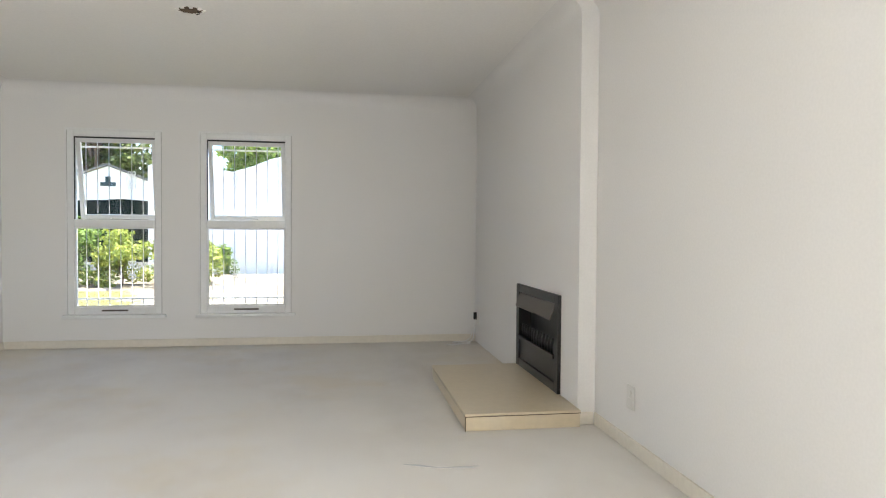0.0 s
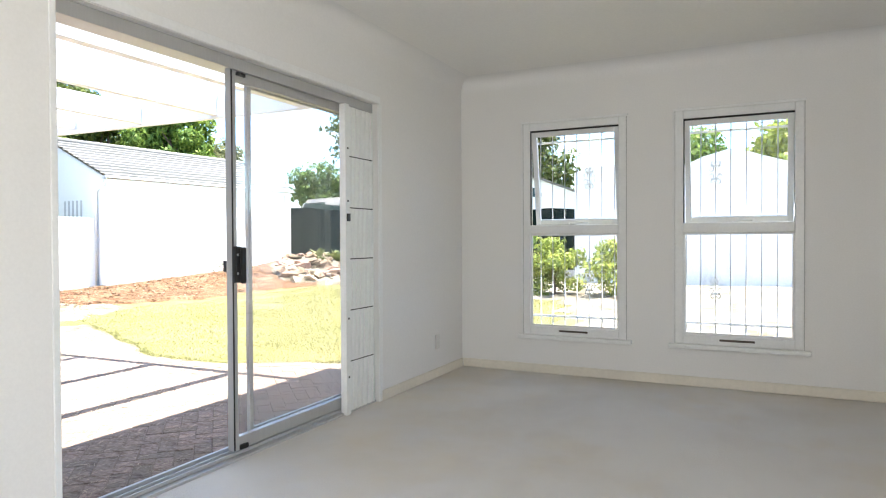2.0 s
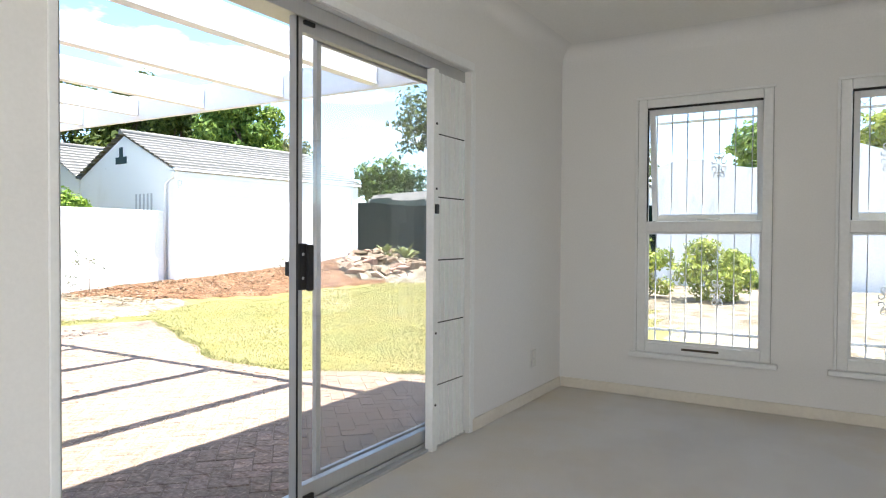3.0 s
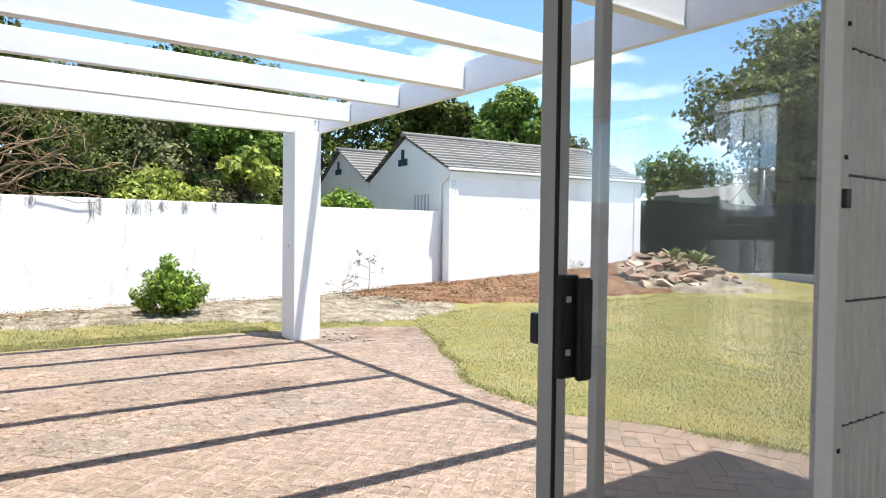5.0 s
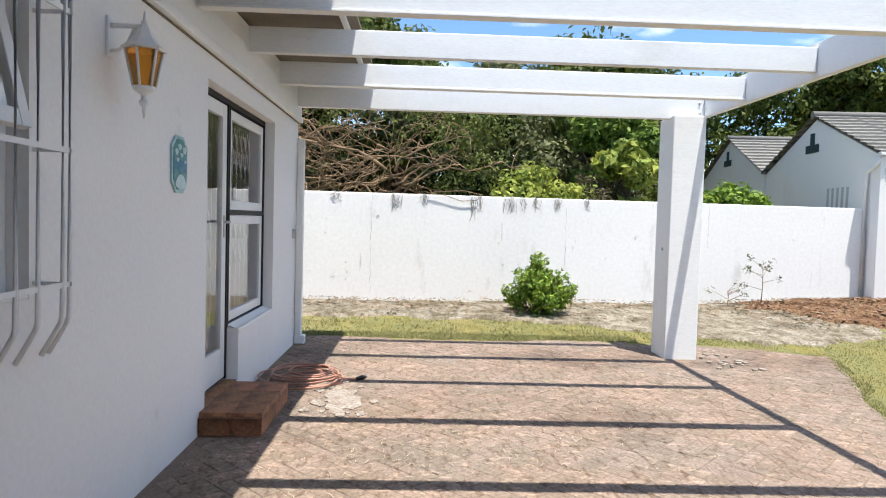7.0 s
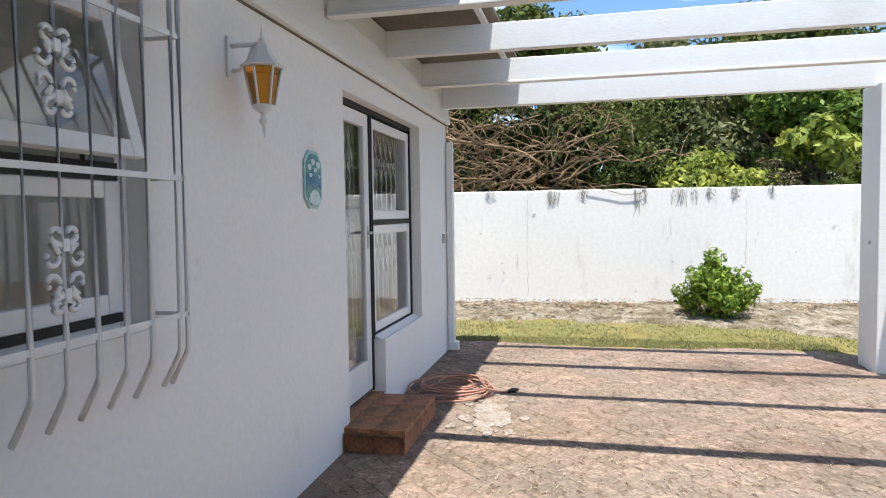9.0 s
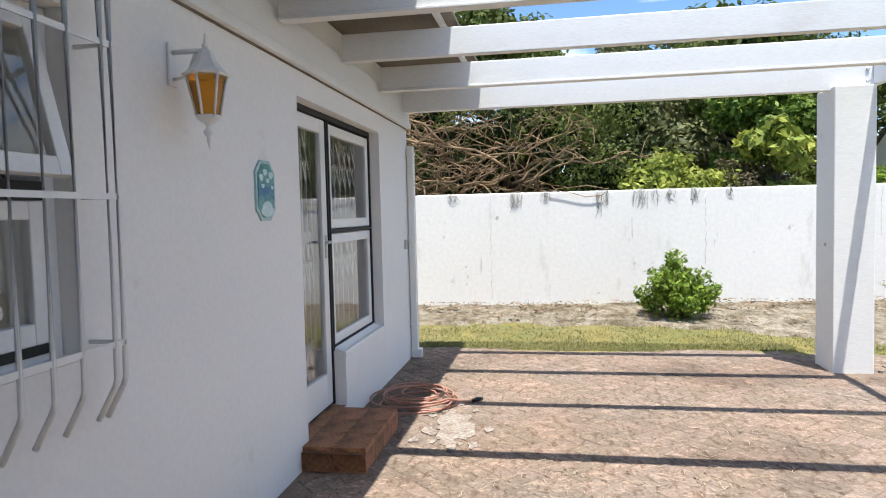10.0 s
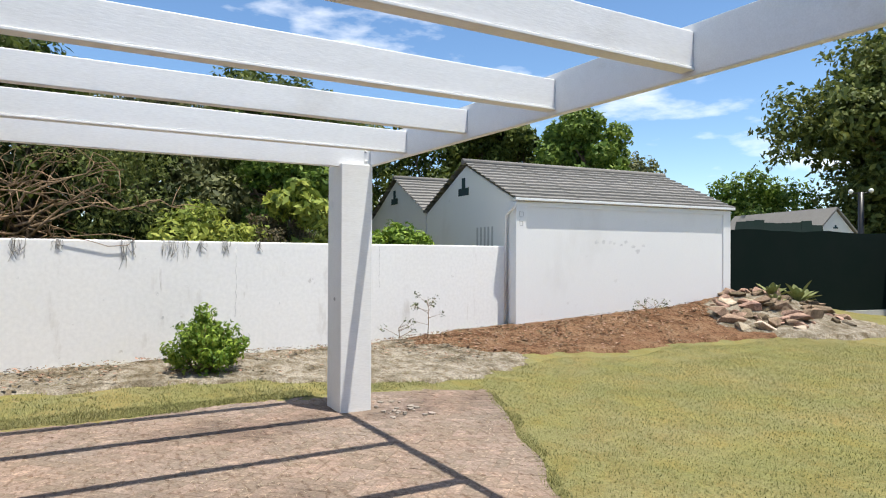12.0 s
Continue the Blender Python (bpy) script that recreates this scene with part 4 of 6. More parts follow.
part("amber_glass", at(lathe(bmesh.new(), [(0.044, 1.825), (0.075, 1.983)], 6, (-5.52, ly, 0)), LO), M_AMBER, lantern, "amber glass panes")
bars = bmesh.new()
for k in range(6):
    a = 2 * math.pi * k / 6
    tube(bars, [(-5.52 + 0.047 * math.cos(a), ly + 0.047 * math.sin(a), 1.824), (-5.52 + 0.08 * math.cos(a), ly + 0.08 * math.sin(a), 1.986)], 0.006, 6)
part("glazing_frame", at(bars, LO), M_WHITE, lantern)
part("foot", at(lathe(bmesh.new(), [(0.05, 1.826), (0.045, 1.81), (0.03, 1.80), (0.014, 1.79), (0.012, 1.775), (0.022, 1.762), (0.02, 1.75), (0.008, 1.735), (0.010, 1.725), (0.002, 1.685)], 10, (-5.52, ly, 0), True), LO), M_WHITE, lantern)

M_TEAL = mat("pale_teal_glaze", (0.42, 0.60, 0.62), 0.3, var=0.2, scale=14, fine=60, bump=0.1, tint=(0.18, 0.40, 0.44))
M_BLUE = mat("deep_blue_glaze", (0.05, 0.17, 0.34), 0.3, var=0.3, scale=20, fine=60, bump=0.1, tint=(0.10, 0.34, 0.42))
M_GREEN_GLAZE = mat("sea_green_glaze", (0.13, 0.36, 0.38), 0.3, var=0.3, scale=20, fine=60, bump=0.1)
plaque = thing("wall_plaque", (-6.36, YF, 1.525), "octagonal blue and green glazed plaque on the white wall", "plaque")
pw, ph = 0.118, 0.163


def octagon(w, h, c):
    return [(-w, -h + c), (-w + c, -h), (w - c, -h), (w, -h + c), (w, h - c), (w - c, h), (-w + c, h), (-w, h - c)]


part("tile", extrude_profile(bmesh.new(), octagon(pw, ph, 0.062), "y", 0.0005, 0.012), M_TEAL, plaque)
part("border_field", extrude_profile(bmesh.new(), octagon(pw - 0.018, ph - 0.018, 0.055), "y", 0.012, 0.0145), M_GREEN_GLAZE, plaque, "green sea picture")
part("wave_band", extrude_profile(bmesh.new(), [(-0.098, -0.05), (-0.05, -0.025), (0.0, -0.05), (0.05, -0.02), (0.098, -0.045), (0.098, 0.025), (0.04, 0.045), (-0.02, 0.02), (-0.098, 0.04)], "y", 0.0145, 0.0165), M_BLUE, plaque, "deep blue wave band")
M_FOAM = mat("pale_foam_glaze", (0.62, 0.76, 0.76), 0.3, var=0.2, scale=18, fine=60, bump=0.1, tint=(0.42, 0.62, 0.66))
for dx, dz, r, q in ((-0.055, 0.085, 0.030, 0.7), (0.015, 0.10, 0.026, 0.7), (0.062, 0.070, 0.024, 0.8), (-0.015, 0.055, 0.022, 0.6), (0.045, 0.025, 0.020, 0.6), (-0.07, 0.02, 0.016, 0.7)):
    part("cloud_motif", extrude_profile(bmesh.new(), [(dx + r * math.cos(a) * (1 + 0.2 * math.sin(3 * a)), dz + r * q * math.sin(a)) for a in [2 * math.pi * k / 12 for k in range(12)]], "y", 0.0165, 0.0185), M_FOAM, plaque, "pale cloud shape")
for k in range(7):
    a0 = math.pi * (0.12 + 0.76 * k / 6)
    ca_, sa_ = math.cos(a0), math.sin(a0)
    part("shell_rib", extrude_profile(bmesh.new(), [(-0.012 * sa_, -0.135 - 0.012 * -ca_), (0.012 * sa_, -0.135 + 0.012 * -ca_), (0.075 * ca_ + 0.015 * sa_, -0.135 + 0.075 * sa_ - 0.015 * ca_), (0.082 * ca_, -0.135 + 0.082 * sa_), (0.075 * ca_ - 0.015 * sa_, -0.135 + 0.075 * sa_ + 0.015 * ca_)], "y", 0.0165 + 0.0004 * k, 0.0185 + 0.0004 * k), M_FOAM, plaque, "pale shell rib")

pipe = thing("downpipe", (XC + 0.02, YF + 0.046, G), "white rainwater downpipe at the corner of the wing", "downpipe")
part("pipe", boxes((-0.045, 0.045, -0.034, 0.034, 0.06, 2.30), bevel=0.008), M_WHITE, pipe)
part("shoe", boxes((-0.05, 0.05, -0.04, 0.075, 0.0, 0.10), bevel=0.01), M_WHITE, pipe)
for z in (0.35, 1.3, 2.2):
    part("clip", boxes((-0.05, 0.05, -0.045, 0.039, z, z + 0.03), bevel=0.003), M_WHITE, pipe)
tap = thing("tap_box", (XC + 0.22, YF, 1.06), "small grey meter knob on the wing wall", "fitting")
part("knob", boxes((-0.02, 0.02, 0.0005, 0.03, -0.05, 0.05), bevel=0.006), M_GREY_PLASTER, tap)

# eave timbers under the wing's roof sheets
for x in [-9.2, -8.3, -7.2, -6.1, -5.0, -4.0]:
    structure("eave_rafter", boxes((x - 0.025, x + 0.025, YF + 0.001, 2.64, 2.70, 2.774), bevel=0.004), M_TIMBER, "white eave rafter under the roof sheets", "rafter")
structure("eave_batten", boxes((XC, -3.64, 2.64, 2.68, 2.735, 2.774), bevel=0.003), M_TIMBER, "pale batten at the roof edge", "trim")

# ---- step ----
step = thing("brick_step", (-7.17, 2.085, G), "worn red brick step below the garden door", "step")
TOP = -0.04
part("core", boxes((-0.395, 0.395, -0.204, 0.195, -0.04, TOP - G - 0.03)), M_PAVER_BED, step)
brick_me = None


def brick_mesh(name, l, w, h, material, c=0.006):
    v = []
    for z, s in ((-h, 0), (-c, 0), (0, c)):
        v += [(-l / 2 + s, -w / 2 + s, z), (l / 2 - s, -w / 2 + s, z), (l / 2 - s, w / 2 - s, z), (-l / 2 + s, w / 2 - s, z)]
    f = [(8, 9, 10, 11)]
    for a in (0, 4):
        f += [(a + k, a + (k + 1) % 4, a + 4 + (k + 1) % 4, a + 4 + k) for k in range(4)]
    me = bpy.data.meshes.new(name)
    me.from_pydata(v, [], f)
    me.materials.append(material)
    return me


tile_me = brick_mesh("step_tile", 0.270, 0.202, 0.03, M_STEP, 0.003)
for i in range(3):
    for j in range(2):
        ob = new("brick", tile_me)
        ob.parent = step
        ob.location = (-0.272 + 0.272 * i, -0.102 + 0.204 * j, TOP - G + 0.002 * random.random())
back_me = brick_mesh("step_back_tile", 0.250, 0.110, 0.03, M_STEP, 0.003)
for i in range(3):
    ob = new("brick", back_me)
    ob.parent = step
    ob.location = (-0.345 + 0.252 * i, -0.261, TOP - G)
face_me = brick_mesh("step_brick", 0.203, 0.114, 0.03, M_STEP, 0.003)
for i in range(4):
    ob = new("brick", face_me)
    ob.parent = step
    ob.matrix_basis = Matrix.Translation((-0.308 + 0.206 * i, 0.206, 0.062)) @ Matrix.Rotation(radians(-90), 4, 'X')
for i in range(2):
    for z in (0.062,):
        ob = new("brick", face_me)
        ob.parent = step
        ob.matrix_basis = Matrix.Translation((0.404, -0.10 + 0.206 * i, z)) @ Matrix.Rotation(radians(90), 4, 'Z') @ Matrix.Rotation(radians(-90), 4, 'X')

# ---- hose ----
hose = thing("garden_hose", (-8.27, 2.28, G), "faded red garden hose lying in a loose coil on the paving", "hose")
pts = []
rng = random.Random(5)
for i in range(150):
    a = i * 0.26
    r = 0.21 + 0.06 * math.sin(i * 0.045) + 0.035 * math.sin(i * 0.31) + rng.uniform(-0.006, 0.006)
    pts.append((math.cos(a) * r * 1.3 + 0.05 * math.sin(i * 0.09), math.sin(a) * r * 1.25 + 0.05 * math.sin(i * 0.13), 0.012 + 0.00055 * i + 0.004 * math.sin(i * 0.8)))
pts += [(0.10, 0.36, 0.05), (0.06, 0.40, 0.03), (0.0, 0.47, 0.012)]
part("tube", tube(bmesh.new(), pts, 0.0085, 6), M_HOSE, hose)
part("nozzle", tube(bmesh.new(), [(0.0, 0.47, 0.014), (-0.04, 0.51, 0.02), (-0.07, 0.55, 0.02)], [0.014, 0.02, 0.012], 8), M_BLACK, hose, "dark hose nozzle")

# ---- garden wall ----
GWA, GWB = Vector((-12.98, 0.0, 0)), Vector((-13.93, 11.40, 0))
gw_dir = (GWB - GWA).normalized()
gw_ang = math.degrees(math.atan2(gw_dir.y, gw_dir.x))
gw = structure("garden_wall", boxes((-9.0, (GWB - GWA).length, -0.0, 0.22, -0.4, 1.672), bevel=0.02), M_GARDEN_WALL, "tall whitewashed garden wall with peeling stains", "garden wall")
gw.location, gw.rotation_euler = GWA, (0, 0, radians(gw_ang))

for s_, z0_, z1_ in ((2.48, 0.02, 1.66), (5.75, 0.5, 1.6), (8.3, 0.9, 1.62)):
    bm = bmesh.new()
    rr = random.Random(int(s_ * 10))
    tube(bm, [(s_ + rr.uniform(-0.012, 0.012), -0.0005, z0_ + (z1_ - z0_) * k / 14) for k in range(15)], [rr.uniform(0.002, 0.0045) for k in range(15)], 5)
    part("hairline_crack", bm, M_GREY_PLASTER, gw, "thin grey crack running down the plaster")
for k in range(17):
    rr = random.Random(700 + k)
    s_, z_ = (rr.uniform(1.6, 9.5), rr.uniform(0.15, 1.5)) if k > 5 else (rr.uniform(1.85, 2.15), rr.uniform(0.25, 0.6))
    bm = bmesh.new()
    n_, q = 9, rr.uniform(0.010, 0.035)
    extrude_profile(bm, [(s_ + q * rr.uniform(0.5, 1.2) * math.cos(6.283 * i / n_), z_ + 1.4 * q * rr.uniform(0.4, 1.2) * math.sin(6.283 * i / n_)) for i in range(n_)], "y", -0.0035, 0.001)
    part("flaked_spot", bm, M_FLAKE, gw, "grey spot of flaked limewash")

# ---- garage ----
garage = thing("garage", (-13.55, 11.20, 0.05), "white plastered double garage with grey tiled roof", "garage", rz=-4.9)
L, HALF, EV = 5.87, 2.27, 2.58


def gp(name, bm, material, label="", parent=None):
    return part(name, bm, material, parent or garage, label)


gp("wall", boxes((-0.20, -0.03, 0.0, L, -0.5, EV - 0.02)), M_PLASTER, "white plastered long wall")
gp("pilaster", boxes((-0.25, 0.0, -0.02, 0.22, -0.5, EV - 0.06), bevel=0.01), M_PLASTER)
gp("pilaster", boxes((-0.25, 0.0, L - 0.22, L + 0.02, -0.5, EV - 0.06), bevel=0.01), M_PLASTER)
gp("wall", boxes((-0.2 - 2 * HALF, -0.2, L - 0.2, L - 0.001, -0.5, EV - 0.02)), M_PLASTER)
for off, RG in ((0.0, 3.55), (-2 * HALF - 0.06, 3.66)):
    gx = [(off - 0.02, -0.5), (off - 0.02, EV - 0.05), (off - HALF, RG - 0.06), (off - 2 * HALF + 0.02, EV - 0.05), (off - 2 * HALF + 0.02, -0.5)]
    g = gp("gable", extrude_profile(bmesh.new(), gx, "y", 0.0, 0.2), M_PLASTER, "white gable end")
    cz = RG - 0.62
    vx = off - HALF - 0.12
    gp("vent", boxes((vx - 0.26, vx + 0.26, -0.012, -0.002, cz - 0.11, cz + 0.06)), M_VENT, "dark stepped vent", g)
    gp("vent", boxes((vx - 0.085, vx + 0.085, -0.012, -0.002, cz + 0.062, cz + 0.30)), M_VENT, "dark stepped vent", g)
    if off == 0.0:
        for k in range(5):
            gp("slot", boxes((off - HALF + 0.55 + 0.17 * k, off - HALF + 0.62 + 0.17 * k, -0.010, -0.002, 1.55, 2.05)), M_GREY_PLASTER, "grey vent slot", g)
    # roof courses
    slope = math.atan2(RG - EV, HALF)
    run = math.hypot(RG - EV, HALF) + 0.06
    n = 11
    for side in (1, -1):
        for i in range(n):
            bm = bmesh.new()
            a = i * run / n
            cols = 44
            prev = None
            for k in range(cols + 1):
                y = -0.08 + (L + 0.16) * k / cols
                wav = 0.007 * abs(math.sin(math.pi * k / 2.0)) + 0.003 * ((k // 2) % 3)
                lo = (off - HALF + side * math.cos(slope) * (a + run / n + 0.03), y, RG - math.sin(slope) * (a + run / n + 0.03) + 0.068 + wav)
                hi = (off - HALF + side * math.cos(slope) * a, y, RG - math.sin(slope) * a + 0.022 + wav)
                lo2 = (lo[0], y, lo[2] - 0.06)
                cur = [bm.verts.new(hi), bm.verts.new(lo), bm.verts.new(lo2)]
                if prev:
                    bm.faces.new((prev[0], cur[0], cur[1], prev[1]))
                    bm.faces.new((prev[1], cur[1], cur[2], prev[2]))
                prev = cur
            gp("tile_course", bm, M_ROOF_TILE)
    gp("ridge_cap", tube(bmesh.new(), [(off - HALF, -0.1, RG + 0.045), (off - HALF, L + 0.1, RG + 0.045)], 0.075, 8), M_ROOF_TILE, "grey ridge tiles")
    for side in (1, -1):
        gp("roof_deck", extrude_profile(bmesh.new(), [(off - HALF, RG - 0.01), (off - HALF + side * (HALF + 0.02), EV - 0.02), (off - HALF + side * (HALF + 0.02), EV - 0.06), (off - HALF, RG - 0.06)], "y", 0.02, L - 0.02), M_SOFFIT)
gp("gutter", boxes((0.0, 0.085, -0.08, L + 0.08, EV - 0.05, EV + 0.012), bevel=0.012), M_WHITE, "white gutter")
gp("fascia", boxes((-0.03, -0.002, 0.0, L, EV - 0.16, EV)), M_WHITE)
dp = bmesh.new()
tube(dp, [(0.02, -0.06, EV - 0.1), (-0.02, -0.07, EV - 0.2), (-0.28, -0.07, EV - 0.30), (-0.34, -0.06, EV - 0.42), (-0.34, -0.06, 0.0)], 0.035, 8)
gp("downpipe", dp, M_WHITE, "white downpipe")

for k, (y, z, w, hh) in enumerate(((0.05, 2.30, 0.10, 0.012), (0.05, 2.22, 0.012, 0.09), (0.14, 2.22, 0.012, 0.09), (0.05, 2.20, 0.09, 0.012), (0.06, 2.06, 0.012, 0.11), (0.06, 2.11, 0.08, 0.012), (0.13, 2.04, 0.012, 0.09), (0.07, 2.03, 0.07, 0.012))):
    gp("painted_mark", boxes((-0.001, 0.003, y, y + w, z, z + hh)), M_GREY_PLASTER, "faint grey scrawl on the pilaster")

M_SCUFF = mat("faint_plaster_scuff", (0.69, 0.68, 0.67), 0.9, var=0.3, scale=20, fine=70, bump=0.2, tint=(0.76, 0.75, 0.74), rand=0.06)
for k in range(9):
    rr = random.Random(820 + k)
    y, z, q = 2.0 + 0.16 * k + rr.uniform(-0.05, 0.05), 1.62 + rr.uniform(-0.16, 0.12), rr.uniform(0.04, 0.10)
    gp("scuff", extrude_profile(bmesh.new(), [(y + q * rr.uniform(0.5, 1.2) * math.cos(6.283 * i / 9), z + q * rr.uniform(0.3, 0.9) * math.sin(6.283 * i / 9)) for i in range(9)], "x", -0.031, -0.0292), M_SCUFF, "faint grey scuff on the plaster")

# ---- shade-net fence ----
net = thing("shade_net_fence", (-13.0, 17.4, 0.1), "dark green shade-net fence on timber posts", "fence")
NO = Vector((-13.0, 17.4, 0.1))
fl = [Vector((-13.05, 17.08, 0)), Vector((-12.1, 22.2, 0)), Vector((-5.1, 22.0, 0))]
for a, b in zip(fl, fl[1:]):
    d = b - a
    n = max(2, int(d.length / 1.6))
    bm = bmesh.new()
    side = Vector((-d.y, d.x, 0)).normalized() * 0.012
    rows = []
    for k in range(n * 4 + 1):
        p = a + d * k / (n * 4)
        sag = 0.03 * math.sin(k * 1.1) * (k % 4 > 0)
        rows.append([bm.verts.new(p + s + Vector((0, 0, z))) for s, z in ((side, 0.12), (side, 2.12 + sag), (-side, 2.12 + sag), (-side, 0.12))])
    for r0, r1 in zip(rows, rows[1:]):
        for k in range(4):
            bm.faces.new((r0[k], r1[k], r1[(k + 1) % 4], r0[(k + 1) % 4]))
    part("net", at(bm, NO), M_NET, net)
    for k in range(n + 1):
        p = a + d * k / n
        part("post", at(tube(bmesh.new(), [(p.x - 0.05, p.y + 0.05, -0.3), (p.x - 0.05, p.y + 0.05, 2.10)], 0.03, 8), NO), M_NET, net)

plinth = bmesh.new()
for a, b in zip(fl, fl[1:]):
    d = (b - a).normalized()
    side = Vector((-d.y, d.x, 0)) * 0.06
    lo = [plinth.verts.new(p + Vector((0, 0, -0.3))) for p in (a + side, b + side, b - side, a - side)]
    hi = [plinth.verts.new(p + Vector((0, 0, 0.115))) for p in (a + side, b + side, b - side, a - side)]
    plinth.faces.new(hi)
    for k in range(4):
        plinth.faces.new((lo[k], lo[(k + 1) % 4], hi[(k + 1) % 4], hi[k]))
structure("fence_plinth", plinth, M_GREY_PLASTER, "low pale concrete strip under the shade net", "plinth")

# ---- white gabled wall beyond the north garden ----
prof = [(-5.0, -0.5), (-5.0, 3.05), (-4.5, 3.22), (-3.9, 3.22), (-3.3, 3.02), (-2.6, 2.92), (-2.0, 3.10), (-1.5, 3.32), (-0.9, 3.48), (-0.5, 3.44), (0.0, 3.26), (0.5, 3.10), (1.4, 3.06), (6.5, 3.06), (6.5, -0.5)]
structure("far_garden_wall", extrude_profile(bmesh.new(), prof, "y", 20.0, 20.25), M_GARDEN_WALL, "high white wall with curved gable tops", "garden wall")
structure("boundary_wall_east", boxes((6.3, 6.52, 6.75, 20.0, -0.4, 1.9)), M_GARDEN_WALL, "plain white wall closing the north garden", "garden wall")


def house(name, x, y, rz, w, d, ev, rg, label, dark=False):
    ov = 0.06 if dark else 0.35
    vs = 0.35 if dark else 1.0
    h = thing(name, (x, y, 0.0), label, "house", rz=rz)
    g = part("wall", extrude_profile(bmesh.new(), [(-w / 2, -0.5), (-w / 2, ev), (0, rg), (w / 2, ev), (w / 2, -0.5)], "y", 0, d), M_PLASTER, h)
    for side in (-1, 1):
        part("roof", extrude_profile(bmesh.new(), [(0, rg + 0.03), (side * (w / 2 + ov), ev - ov * 0.35), (side * (w / 2 + ov), ev - ov * 0.35 + 0.08), (0, rg + 0.11)], "y", -0.12, d + 0.2), M_ROOF_TILE, h)
    part("vent", boxes((-0.3 * vs, 0.3 * vs, -0.02, -0.005, rg - 0.68 - 0.17 * vs, rg - 0.68)), M_VENT, h, "dark vent")
    part("vent", boxes((-0.1 * vs, 0.1 * vs, -0.02, -0.005, rg - 0.678, rg - 0.678 + 0.228 * vs)), M_VENT, h, "dark vent")
    return h


house("neighbour_cottage", -9.1, 29.0, 6, 5.6, 7.0, 2.75, 3.85, "white gabled cottage with grey roof beyond the fence")
house("neighbour_house", -17.69, 29.69, 72, 2.3, 6.0, 2.15, 3.36, "white gabled house with dark slate roof beyond the fence", True)
tarp = thing("lean_to_roof", (-16.7, 24.45, 0.0), "low black patched sheet roof beyond the fence", "roof", rz=33)
for k in range(9):
    rr = random.Random(300 + k)
    a = -1.35 + 0.30 * k
    part("sheet", boxes((a, a + 0.33, -0.4, 1.3, 0.0, 0.02 + 0.012 * (k % 2))), M_NET, tarp).matrix_basis = pose(0, 0, 2.28 - 0.01 * k, 22 + rr.uniform(-3, 3), rr.uniform(-3, 3), 0)
for px_ in (-1.3, 1.3):
    part("post", boxes((px_ - 0.05, px_ + 0.05, -0.1, 0.0, -0.3, 2.25)), M_BARK, tarp)

# ---- far masts ----
lamp_post = thing("street_lamp", (-16.0, 28.3, 0.0), "slim dark street lamp with white globes beyond the fence", "street lamp")
part("pole", tube(bmesh.new(), [(0, 0, -0.2), (0, 0, 3.85)], [0.12, 0.10], 8), M_BLACK, lamp_post)
part("arm", tube(bmesh.new(), [(-0.3, -0.1, 3.82), (0.3, 0.1, 3.82)], 0.025, 6), M_BLACK, lamp_post)
for dx in (-0.3, 0.3):
    part("globe", lathe(bmesh.new(), [(0.02, 3.80), (0.07, 3.84), (0.085, 3.89), (0.06, 3.95), (0.01, 3.97)], 10, (dx, dx / 3, 0), True), M_WHITE, lamp_post, "white globe")
mast = thing("lattice_mast", (0.2, 40.0, 0.0), "tall grey steel lattice mast far beyond the white wall", "mast")
for sx in (-1, 1):
    for sy in (-1, 1):
        part("leg", tube(bmesh.new(), [(sx * 0.9, sy * 0.9, -0.3), (sx * 0.45, sy * 0.45, 8.2)], 0.05, 5), M_GREY_PLASTER, mast)
for k in range(9):
    z, w0, w1 = 0.9 * k, 0.9 - 0.05 * k, 0.85 - 0.05 * k
    part("brace", tube(bmesh.new(), [(-w0, -w0, z), (w1, -w1, z + 0.9)], 0.03, 4), M_GREY_PLASTER, mast)
    part("brace", tube(bmesh.new(), [(w0, -w0, z), (-w1, -w1, z + 0.9)], 0.03, 4), M_GREY_PLASTER, mast)
    part("brace", tube(bmesh.new(), [(-w1, -w1, z + 0.9), (w1, -w1, z + 0.9)], 0.03, 4), M_GREY_PLASTER, mast)

